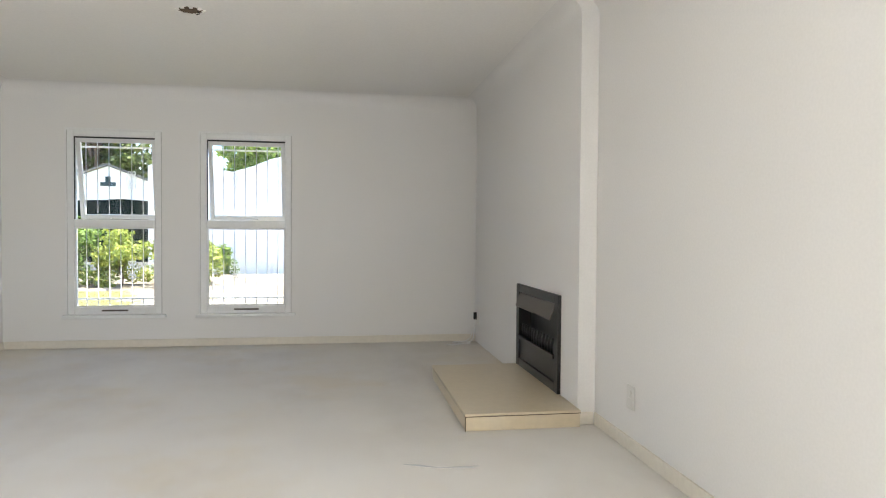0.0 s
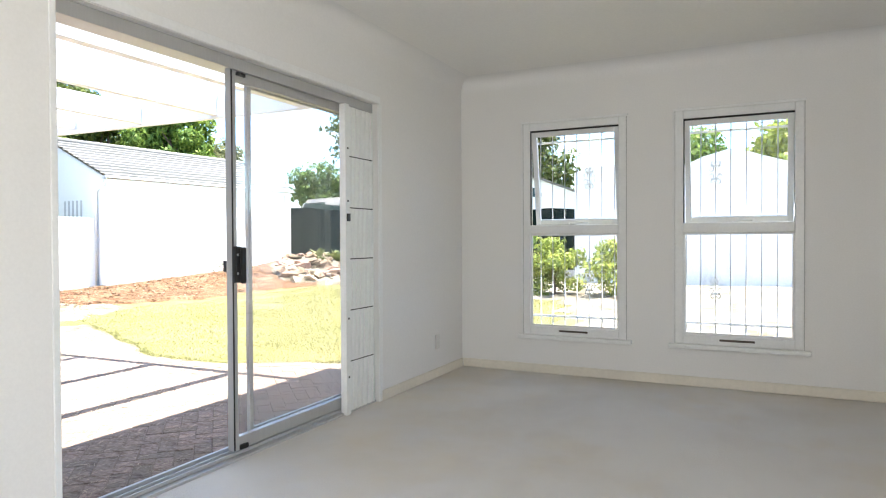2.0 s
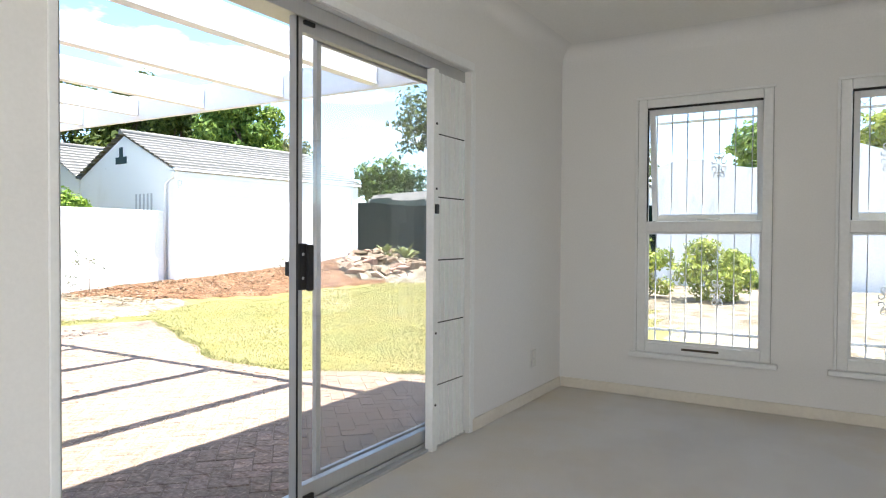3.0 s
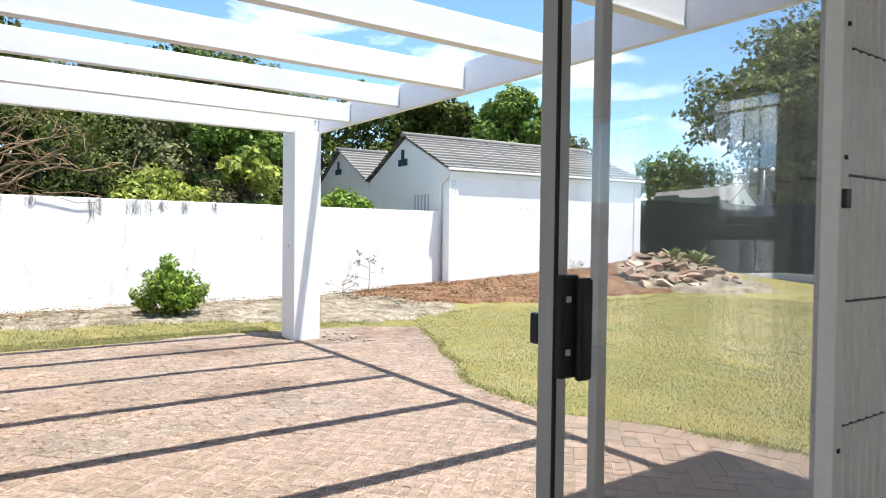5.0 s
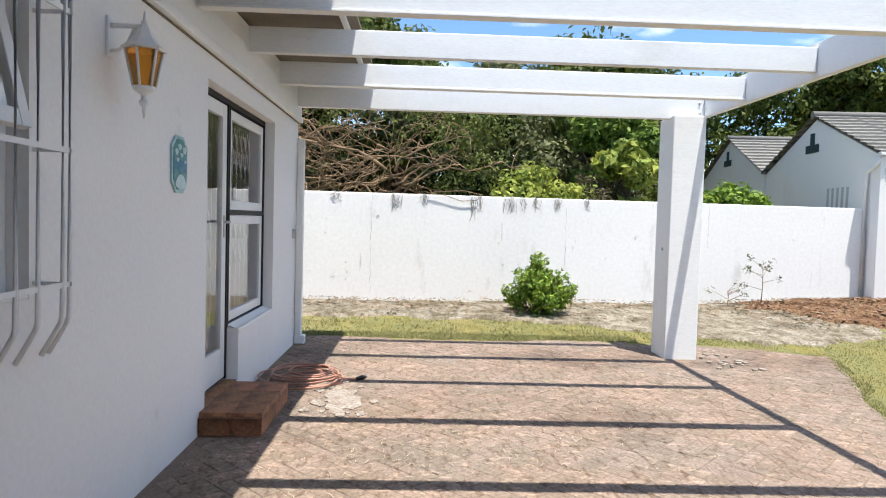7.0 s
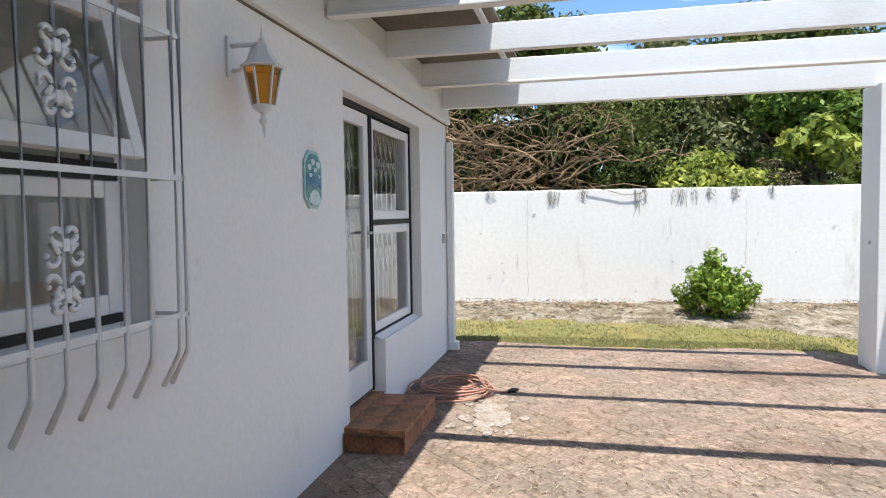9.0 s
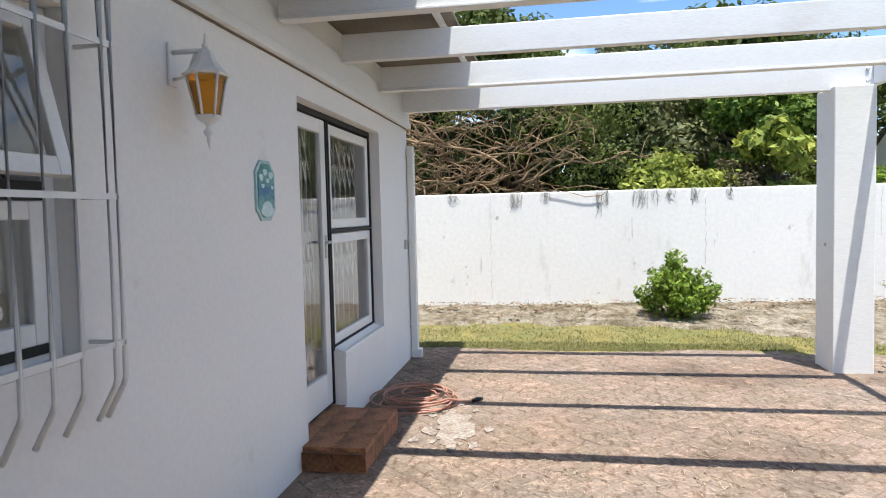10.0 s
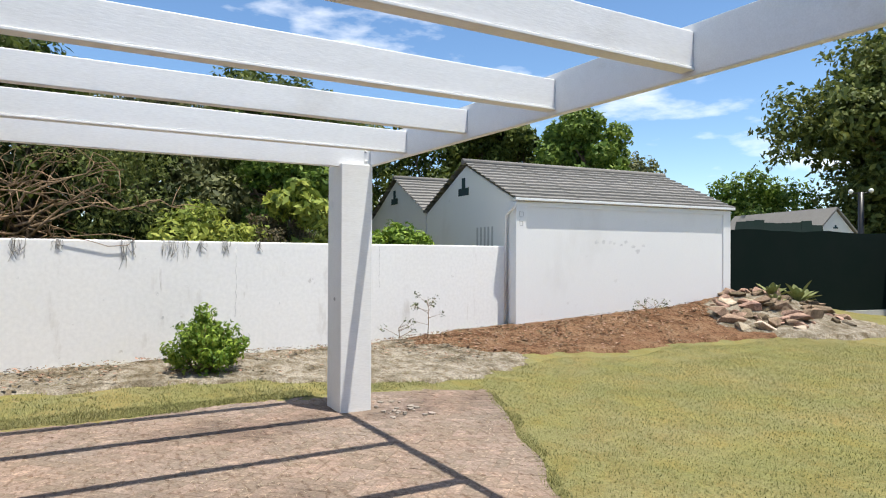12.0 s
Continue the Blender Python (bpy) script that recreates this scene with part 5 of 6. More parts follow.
# ---- planting ----
def leaves_mesh(name, centres, radii, count, size, material, seed, lumpy=0.45, squash=0.85, droop=0.3):
    """Many small bent leaves round the surfaces of clumps."""
    r = np.random.RandomState(seed)
    c, rad = np.array(centres, float), np.array(radii, float)
    pick = r.choice(len(c), count, p=rad ** 2 / (rad ** 2).sum())
    d = r.normal(size=(count, 3)); d /= np.linalg.norm(d, axis=1)[:, None]
    ph = r.uniform(0, 6.28, (len(c), 3))
    lump = 1 + lumpy * 0.5 * (np.sin(d[:, 0] * 5 + ph[pick, 0]) * np.sin(d[:, 1] * 5 + ph[pick, 1]) + 0.6 * np.sin(d[:, 2] * 9 + ph[pick, 2]))
    dist = rad[pick] * lump * (0.45 + 0.55 * r.uniform(0, 1, count) ** 0.5)
    p = c[pick] + d * dist[:, None] * np.array([1, 1, squash])
    n = d + r.normal(size=(count, 3)) * 0.7 + np.array([0, 0, 0.45])
    n /= np.linalg.norm(n, axis=1)[:, None]
    t = np.cross(n, r.normal(size=(count, 3))); t /= np.linalg.norm(t, axis=1)[:, None]
    t[:, 2] -= droop; t /= np.linalg.norm(t, axis=1)[:, None]
    b = np.cross(n, t)
    s = size * r.uniform(0.6, 1.35, count)[:, None]
    v = np.stack([p - t * s * 0.5, p + b * s * 0.24 + n * s * 0.06, p + t * s * 0.5, p - b * s * 0.24 + n * s * 0.06], 1).reshape(-1, 3)
    me = bpy.data.meshes.new(name)
    me.vertices.add(count * 4); me.vertices.foreach_set("co", v.ravel())
    me.loops.add(count * 4); me.loops.foreach_set("vertex_index", np.arange(count * 4))
    me.polygons.add(count); me.polygons.foreach_set("loop_start", np.arange(count) * 4)
    me.update(calc_edges=True)
    me.materials.append(material)
    return me


def limbs(bm, base, tips, r0, rng, sides=7):
    for tip in tips:
        a, b = Vector(base), Vector(tip)
        pts = []
        for i in range(6):
            t = i / 5
            j = Vector((rng.uniform(-1, 1), rng.uniform(-1, 1), rng.uniform(-0.4, 0.4))) * 0.05 * (b - a).length * math.sin(t * math.pi)
            pts.append(a.lerp(b, t) + j + Vector((0, 0, 0.08 * (b - a).length * math.sin(t * math.pi))))
        tube(bm, pts, [r0 * (1 - 0.82 * i / 5) for i in range(6)], sides)
    return bm


def tree(name, x, y, height, spread, leafcount, leafsize, material, label, seed, crown_low=0.3, clumps=14, trunk=0.16, category="tree", group="", lumpy=0.5, base=None):
    """A tapered trunk with limbs and a crown of loose clumps of leaves."""
    rng = random.Random(seed)
    z0 = ground_z(x, y) - 0.05 if base is None else base
    t = thing(name, (x, y, z0), label, category, group)
    cs, rs = [], []
    for i in range(clumps):
        a, h = rng.uniform(0, 6.28), rng.uniform(crown_low, 0.92)
        k = math.sin(math.pi * (0.12 + 0.80 * (h - crown_low) / (0.92 - crown_low))) ** 0.6
        rr = spread * k * rng.uniform(0.25, 0.85)
        cs.append((math.cos(a) * rr, math.sin(a) * rr, height * h))
        rs.append(spread * rng.uniform(0.22, 0.42))
    cs.append((0, 0, height * 0.86)); rs.append(spread * 0.34)
    bm = bmesh.new()
    top = Vector((rng.uniform(-0.1, 0.1) * spread, rng.uniform(-0.1, 0.1) * spread, height * 0.6))
    tube(bm, [(0, 0, 0), Vector(top) * 0.33 + Vector((0.05, 0, 0)), Vector(top) * 0.66, top], [trunk * 1.25, trunk, trunk * 0.75, trunk * 0.45], 9)
    limbs(bm, Vector(top) * 0.5, cs[:max(4, clumps // 2)], trunk * 0.5, rng)
    limbs(bm, Vector(top) * 0.85, cs[max(4, clumps // 2):], trunk * 0.4, rng)
    part("trunk", bm, M_BARK, t)
    ob = new("crown", leaves_mesh("crown", cs, rs, leafcount, leafsize, material, seed, lumpy))
    ob.parent = t
    return t


M_LEAF_BROWN = leaf_mat("dull_brown_leaf", (0.10, 0.085, 0.045), (0.15, 0.12, 0.06))
EVG = "dense dark evergreen tree behind the garden wall"
tree("evergreen_tree", -19.5, -4.5, 7.2, 3.0, 21000, 0.20, M_LEAF_DARK, EVG, 1, 0.12, 18, group="trees behind the wall")
tree("evergreen_tree", -18.8, -0.5, 7.0, 2.9, 22500, 0.19, M_LEAF_MID, EVG, 2, 0.12, 18, group="trees behind the wall")
tree("evergreen_tree", -18.4, 2.6, 6.3, 2.4, 22500, 0.17, M_LEAF_DARK, EVG, 3, 0.10, 18, group="trees behind the wall")
tree("evergreen_tree", -19.6, 5.4, 6.0, 2.5, 22500, 0.17, M_LEAF_OLIVE, "grey-green feathery tree behind the garden wall", 4, 0.10, 18, group="trees behind the wall")
tree("evergreen_tree", -19.6, 7.6, 6.0, 2.4, 22500, 0.17, M_LEAF_DARK, EVG, 5, 0.10, 18, group="trees behind the wall")
tree("evergreen_tree", -26.0, 11.5, 7.2, 3.2, 19500, 0.19, M_LEAF_DARK, EVG, 6, 0.10, 16, group="trees behind the wall")
tree("evergreen_tree", -24.5, 2.5, 7.4, 3.4, 14000, 0.24, M_LEAF_DARK, EVG, 7, 0.06, 16, group="trees behind the wall")
tree("evergreen_tree", -24.5, 8.0, 7.6, 3.6, 14000, 0.24, M_LEAF_DARK, EVG, 8, 0.06, 16, group="trees behind the wall")
tree("evergreen_tree", -26.0, 15.5, 7.2, 3.4, 14000, 0.24, M_LEAF_DARK, EVG, 9, 0.06, 16, group="trees behind the wall")
tree("evergreen_tree", -24.0, -3.0, 7.4, 3.4, 9000, 0.24, M_LEAF_DARK, EVG, 17, 0.06, 16, group="trees behind the wall")
tree("broadleaf_tree", -20.88, 19.56, 6.5, 1.75, 24000, 0.21, M_LEAF_MID, "round-headed bright green tree behind the garage roof", 10, 0.55, 34, lumpy=0.35)
tree("broadleaf_tree", -23.9, 19.0, 6.5, 2.0, 14000, 0.22, M_LEAF_DARK, "dark leafy tree behind the garages", 19, 0.3, 16)
tree("broadleaf_tree", -25.5, 17.9, 7.0, 2.6, 16000, 0.24, M_LEAF_DARK, "dark spreading tree behind the garages", 11, 0.3, 14)
tree("broadleaf_tree", -17.9, 36.3, 12.0, 5.2, 62000, 0.34, M_LEAF_TALL, "tall dark olive-green tree beyond the green fence", 12, 0.22, 34, trunk=0.3, lumpy=0.8)
tree("broadleaf_tree", -11.8, 35.0, 9.2, 3.3, 16000, 0.32, M_LEAF_DARK, "tall dark tree behind the white cottage", 13, 0.25, 20, trunk=0.3)
tree("broadleaf_tree", -25.0, 35.0, 6.2, 3.2, 9000, 0.28, M_LEAF_MID, "broad green tree in the distance beyond the fence", 14, 0.2, 14)
tree("broadleaf_tree", -27.5, 29.0, 6.2, 3.0, 8000, 0.28, M_LEAF_OLIVE, "broad olive tree in the distance beyond the fence", 15, 0.2, 14)
tree("broadleaf_tree", 0.6, 25.5, 5.4, 2.3, 9000, 0.24, M_LEAF_LIME, "yellow-green tree above the white gabled wall", 16, 0.35, 12)
tree("broadleaf_tree", -2.2, 27.5, 5.6, 2.6, 9000, 0.24, M_LEAF_MID, "green tree above the white gabled wall", 18, 0.35, 12)
# hedge trees whose leaf colour carries the shadow behind the bare branches
tree("hedge_tree", -17.3, -1.6, 4.9, 1.9, 15000, 0.15, M_LEAF_SHADED, "thick hedge tree behind the bare creeper, leaves coloured near-black for deep shade", 51, 0.06, 20, 0.1, group="hedge trees")
tree("hedge_tree", -17.2, 1.2, 4.8, 1.9, 16000, 0.15, M_LEAF_SHADED, "thick hedge tree behind the bare creeper, leaves coloured near-black for deep shade", 52, 0.06, 20, 0.1, group="hedge trees")
tree("hedge_tree", -17.0, 4.2, 4.7, 1.7, 15000, 0.15, M_LEAF_SHADED, "thick hedge tree behind the bare creeper, leaves coloured near-black for deep shade", 53, 0.06, 20, 0.1, group="hedge trees")
# shrubs on the far side of the wall and in the garden
tree("shrub", -14.9, 5.4, 2.6, 1.15, 5200, 0.13, M_LEAF_LIME, "yellow-green shrub showing over the garden wall", 20, 0.3, 12, 0.03, "shrub")
tree("shrub", -14.9, 9.15, 2.3, 0.85, 6000, 0.12, M_LEAF_BUSH, "bright green shrub showing over the garden wall", 21, 0.3, 12, 0.03, "shrub")
tree("shrub", -15.2, 6.8, 2.45, 0.8, 5000, 0.08, M_LEAF_BROWN, "dull olive shrub showing over the garden wall", 22, 0.3, 10, 0.03, "shrub")
tree("young_tree", -15.0, 7.3, 3.1, 0.75, 1500, 0.24, M_LEAF_LIME, "thin young tree with long pale leaves over the wall", 23, 0.72, 9, 0.035, "tree", lumpy=0.8)
tree("leafy_tree", -16.4, 7.45, 4.3, 1.05, 9000, 0.15, M_LEAF_MID, "fresh green leafy tree behind the garden wall", 24, 0.3, 16, 0.05, "tree", lumpy=0.8)
tree("low_shrub", -14.75, 7.3, 2.0, 0.65, 1800, 0.2, M_LEAF_LIME, "yellow-green broad-leaved plant behind the wall top", 30, 0.5, 10, 0.03, "shrub")


def bush(name, x, y, height, wide, count, leafsize, material, label, seed):
    """Upright sprays fanning from one foot, wide low down and ragged at the top."""
    rng = random.Random(seed)
    t = thing(name, (x, y, ground_z(x, y) - 0.02), label, "shrub")
    cs, rs, bm = [(0, 0, height * 0.3), (0, 0.05, height * 0.52)], [wide * 0.5, wide * 0.36], bmesh.new()
    for k in range(46):
        a, lean = k * 2.4, rng.uniform(0.05, 1.0)
        ln = height * (1.04 - 0.25 * lean) * rng.uniform(0.66, 1.06)
        tip = Vector((math.cos(a) * wide * lean, math.sin(a) * wide * lean, max(0.1, ln * (1 - 0.48 * lean ** 2))))
        tube(bm, [(0, 0, 0), tip * 0.55 + Vector((0, 0, 0.05)), tip], [0.009, 0.006, 0.002], 5)
        for q, w in ((0.95, 0.055), (0.78, 0.085), (0.6, 0.10)):
            cs.append(tuple(tip * q + Vector((rng.uniform(-1, 1), rng.uniform(-1, 1), rng.uniform(-0.5, 0.5))) * 0.03)); rs.append(w)
    part("stems", bm, M_TWIG, t)
    ob = new("foliage", leaves_mesh("foliage", cs, rs, count, leafsize, material, seed, 0.9, 1.0, -0.2))
    ob.parent = t


bush("bushy_shrub", -12.2, 5.05, 0.93, 0.63, 6200, 0.075, M_LEAF_BUSH, "small bushy glossy green shrub before the white wall", 29)
tree("flower_shrub", -4.3, 15.4, 1.35, 0.85, 4500, 0.09, M_LEAF_LIME, "yellow-green flowering shrub in the north garden", 25, 0.1, 12, 0.03, "shrub", group="north garden shrubs")
tree("flower_shrub", -3.0, 15.6, 1.30, 0.85, 4500, 0.09, M_LEAF_LIME, "yellow-green flowering shrub in the north garden", 26, 0.1, 12, 0.03, "shrub", group="north garden shrubs")
tree("flower_shrub", -5.4, 15.8, 1.6, 0.9, 4500, 0.09, M_LEAF_MID, "leafy green shrub in the north garden", 27, 0.1, 12, 0.03, "shrub", group="north garden shrubs")
tree("small_shrub", -2.7, 19.3, 0.85, 0.55, 2200, 0.08, M_LEAF_MID, "low green shrub at the foot of the white wall", 28, 0.1, 9, 0.02, "shrub")

# bare tangle of branches over the wall
def tangle():
    rng = random.Random(31)
    t = thing("bare_creeper", (-14.9, 2.5, -0.1), "tangled mass of bare brown creeper branches over the wall", "creeper")
    off = Vector((-14.9, 2.5, -0.1))
    twigs_bm = bmesh.new()
    for i in range(84):
        bm = bmesh.new()
        y = rng.uniform(-1.2, 3.0)
        x = rng.uniform(-15.6, -14.2)
        a = Vector((x, y, rng.uniform(1.0, 2.7)))
        d = Vector((rng.uniform(-0.1, 0.3), rng.choice((-1, 1)) * rng.uniform(0.5, 1.0), rng.uniform(0.1, 0.9))).normalized()
        ln = rng.uniform(1.0, 2.6)
        pts = []
        for k in range(9):
            pts.append(a + d * ln * k / 8 + Vector((0, 0, -0.28 * ln * (k / 8) ** 2)) + Vector((rng.uniform(-1, 1), rng.uniform(-1, 1), rng.uniform(-1, 1))) * 0.09)
        r = rng.uniform(0.010, 0.034)
        tube(bm, pts, [r * (1 - 0.75 * k / 8) for k in range(9)], 5)
        twigs = twigs_bm
        for k in (3, 4, 5, 6, 7):
            for q in range(2):
                e = Vector((rng.uniform(-1, 1), rng.uniform(-1, 1), rng.uniform(-0.7, 0.9))).normalized() * rng.uniform(0.25, 0.7)
                tube(twigs, [pts[k], pts[k] + e * 0.5 + Vector((0, 0, 0.05)), pts[k] + e], [r * 0.45, r * 0.3, r * 0.12], 4)
        part("branch", at(bm, off), M_TWIG, t)
    tagged(part("fine_twig", at(twigs_bm, off), M_TWIG, t), kind="stuff")
    ob = new("sparse_leaves", leaves_mesh("sparse_leaves", [(-0.2, -2, 2.6), (0.1, 1.4, 2.9), (-0.2, 1.9, 3.3), (0.2, 1.9, 2.3), (0.1, 0.6, 3.5), (-0.9, 1.6, 3.4), (0.3, 1.3, 2.0), (0, -1.0, 3.6)], [0.6, 0.5, 0.7, 0.5, 0.5, 0.9, 0.35, 0.6], 6500, 0.085, M_LEAF_TALL, 32, 0.8))
    ob.parent = t
    return t


tangle()

# dead creeper hanging over the wall top
def wall_point(s, out, z):
    p = GWA + gw_dir * s + Vector((gw_dir.y, -gw_dir.x, 0)) * out
    return Vector((p.x, p.y, z))


M_DEAD = mat("dry_grey_creeper", (0.46, 0.44, 0.41), 0.9, var=0.3, scale=20, fine=80, bump=0.2, spec=0.1)
for j, (s, w, h) in enumerate(((2.9, 0.18, 0.32), (3.35, 0.10, 0.16), (4.2, 0.16, 0.42), (4.85, 0.30, 0.30), (5.25, 0.10, 0.18), (5.6, 0.12, 0.22), (6.1, 0.06, 0.14), (1.9, 0.1, 0.15))):
    rng = random.Random(60 + j)
    bm = bmesh.new()
    for k in range(int(5 + 45 * w)):
        a = s + rng.uniform(-w, w) * 0.6
        ln = h * rng.uniform(0.3, 1.0)
        tube(bm, [wall_point(a, -0.05, 1.683), wall_point(a, 0.022, 1.672), wall_point(a + rng.uniform(-0.03, 0.03), 0.018, 1.66 - ln * 0.5), wall_point(a + rng.uniform(-0.06, 0.06), 0.012, 1.66 - ln)], [0.003, 0.003, 0.004, 0.002], 4)
    ob = part("hanging_creeper", bm, M_DEAD)
    tagged(ob, "dry grey creeper strands hanging down the garden wall", "creeper", "creeper strands")
bm = tube(bmesh.new(), [wall_point(3.4, 0.03, 1.70), wall_point(3.7, 0.035, 1.66), wall_point(3.95, 0.03, 1.58), wall_point(4.2, 0.03, 1.60), wall_point(4.3, 0.03, 1.69), wall_point(4.0, -0.1, 1.76), wall_point(3.5, -0.1, 1.72)], 0.006, 6)
tagged(part("bare_vine", bm, M_TWIG), "looped pale bare vine over the wall top", "vine")

# sapling and small plants along the wall
def sapling(name, x, y, h, seed, label, n=16):
    rng = random.Random(seed)
    z = ground_z(x, y)
    t = thing(name, (x, y, z), label, "sapling")
    bm = bmesh.new()
    tips = []
    tube(bm, [(0, 0, -0.05), (0.02, 0.01, h * 0.5), (-0.02, 0.02, h)], [0.010, 0.007, 0.003], 6)
    for k in range(8):
        zz = h * rng.uniform(0.3, 0.95)
        a = rng.uniform(0, 6.28)
        e = Vector((math.cos(a) * 0.22, math.sin(a) * 0.28, zz + rng.uniform(0.05, 0.2)))
        tube(bm, [(0, 0, zz), e], [0.005, 0.002], 5)
        tips.append(tuple(e))
    part("stem", bm, M_TWIG, t)
    ob = new("foliage", leaves_mesh("foliage", tips, [0.07] * len(tips), n * 8, 0.05, M_LEAF_OLIVE, seed))
    ob.parent = t


sapling("sapling", -13.2, 9.0, 0.75, 41, "thin bare sapling at the foot of the garden wall")
sapling("sapling", -13.35, 8.5, 0.30, 42, "tiny sapling at the foot of the garden wall", 6)
sapling("sapling", -13.0, 14.2, 0.28, 43, "small dark plant against the garage wall", 6)
sapling("sapling", -13.0, 14.5, 0.24, 44, "small dark plant against the garage wall", 6)

# ---- bed, lawn and rockery ----
def patch(name, outline, material, label, lift, cell=0.14, category="soil"):
    """A strip of soil that follows the lie of the land inside an outline."""
    xs, ys = [p[0] for p in outline], [p[1] for p in outline]

    def inside(x, y):
        c = False
        for (x1_, y1_), (x2_, y2_) in zip(outline, outline[1:] + outline[:1]):
            if (y1_ > y) != (y2_ > y) and x < (x2_ - x1_) * (y - y1_) / (y2_ - y1_) + x1_:
                c = not c
        return c
    bm = bmesh.new()
    pts = {}

    def v(i, j):
        if (i, j) not in pts:
            x = min(xs) + i * cell + 0.16 * noise.noise(Vector((i * 0.4, j * 0.4, 3)))
            y = min(ys) + j * cell + 0.16 * noise.noise(Vector((i * 0.4, j * 0.4, 9)))
            pts[(i, j)] = bm.verts.new((x, y, ground_z(x, y) + lift + 0.030 * noise.noise(Vector((x * 5, y * 5, 1)))))
        return pts[(i, j)]
    for i in range(int((max(xs) - min(xs)) / cell) + 1):
        for j in range(int((max(ys) - min(ys)) / cell) + 1):
            if inside(min(xs) + (i + 0.5) * cell, min(ys) + (j + 0.5) * cell):
                f = bm.faces.new((v(i, j), v(i + 1, j), v(i + 1, j + 1), v(i, j + 1)))
                f.smooth = True
    for vert in bm.verts:
        if vert.is_boundary:
            vert.co.z -= lift + 0.05
    return structure(name, bm, material, label, category)


patch("sandy_strip", [(-11.6, -2), (-11.75, 3), (-11.5, 5.6), (-10.75, 6.6), (-10.3, 8.0), (-10.9, 9.6), (-13.9, 11.3), (-13.0, -2)], M_SAND, "pale sandy soil along the foot of the garden wall", 0.035)
patch("soil_bed", [(-12.9, 8.6), (-11.6, 9.6), (-11.0, 11.5), (-11.2, 13.2), (-10.9, 15.2), (-10.2, 17.2), (-11.2, 19.0), (-13.0, 19.0), (-13.6, 16.0), (-13.9, 11.2), (-13.6, 8.6)], M_SOIL, "red-brown mulched bed before the garage wall", 0.06)
patch("rockery_sand", [(-13.0, 15.8), (-11.9, 15.0), (-10.9, 15.3), (-10.0, 16.4), (-9.8, 18.2), (-10.8, 19.3), (-12.9, 19.2)], M_SAND, "grey sandy mound under the rockery stones", 0.085, 0.14)
patch("north_bed", [(-6.5, 14.6), (-4.2, 14.2), (-3.2, 11.5), (-2.4, 9.6), (6.2, 9.4), (6.2, 19.9), (-6.5, 19.9)], M_SAND, "dry sandy bed under the white wall", 0.035, 0.4)


M_ROCK_PALE = mat("pale_field_stone", (0.46, 0.39, 0.29), 0.9, var=0.35, scale=5, fine=26, bump=0.8, dist=0.03, tint=(0.30, 0.22, 0.15), rand=0.25, spec=0.2)


def rock(x, y, z, s, seed, label="rough brown field stone in the rockery"):
    rng = random.Random(seed)
    bm = bmesh.new()
    sc = Vector((rng.uniform(0.8, 1.5), rng.uniform(0.7, 1.2), rng.uniform(0.42, 0.75))) * s
    for k in range(12):
        d = Vector((rng.gauss(0, 1), rng.gauss(0, 1), rng.gauss(0, 1))).normalized() * rng.uniform(0.8, 1.1)
        bm.verts.new((d.x * sc.x, d.y * sc.y, d.z * sc.z))
    r = bmesh.ops.convex_hull(bm, input=bm.verts[:])
    bmesh.ops.delete(bm, geom=list({g for g in r["geom_interior"] if isinstance(g, bmesh.types.BMVert)}), context='VERTS')
    bmesh.ops.rotate(bm, verts=bm.verts[:], matrix=Euler((rng.uniform(-0.3, 0.3), rng.uniform(-0.3, 0.3), rng.uniform(0, 6.28))).to_matrix())
    bmesh.ops.bevel(bm, geom=bm.edges[:], offset=s * 0.02, segments=1, affect='EDGES')
    ob = part("rock", bm, M_ROCK, None, "", (x, y, z))
    return tagged(ob, label, "rock", "rockery stones")


rng = random.Random(77)
for k in range(96):
    a, r = rng.uniform(0, 6.28), math.sqrt(rng.random())
    x, y = -11.9 + 1.15 * r * math.cos(a), 17.1 + 1.7 * r * math.sin(a)
    s = rng.choice((0.08, 0.11, 0.15, 0.20, 0.25)) * rng.uniform(0.8, 1.2)
    rock(x, y, ground_z(x, y) + 0.07 + s * 0.18, s, 200 + k)
for k, (x, y, s) in enumerate(((-11.15, 15.6, 0.24), (-10.9, 16.2, 0.20), (-12.3, 16.7, 0.27), (-12.5, 16.2, 0.22), (-10.6, 17.6, 0.2), (-10.4, 18.1, 0.18), (-11.5, 15.3, 0.2))):
    rock(x, y, ground_z(x, y) + 0.05 + s * 0.2, s, 400 + k, "large pale field stone in the rockery").data.materials[0] = M_ROCK_PALE


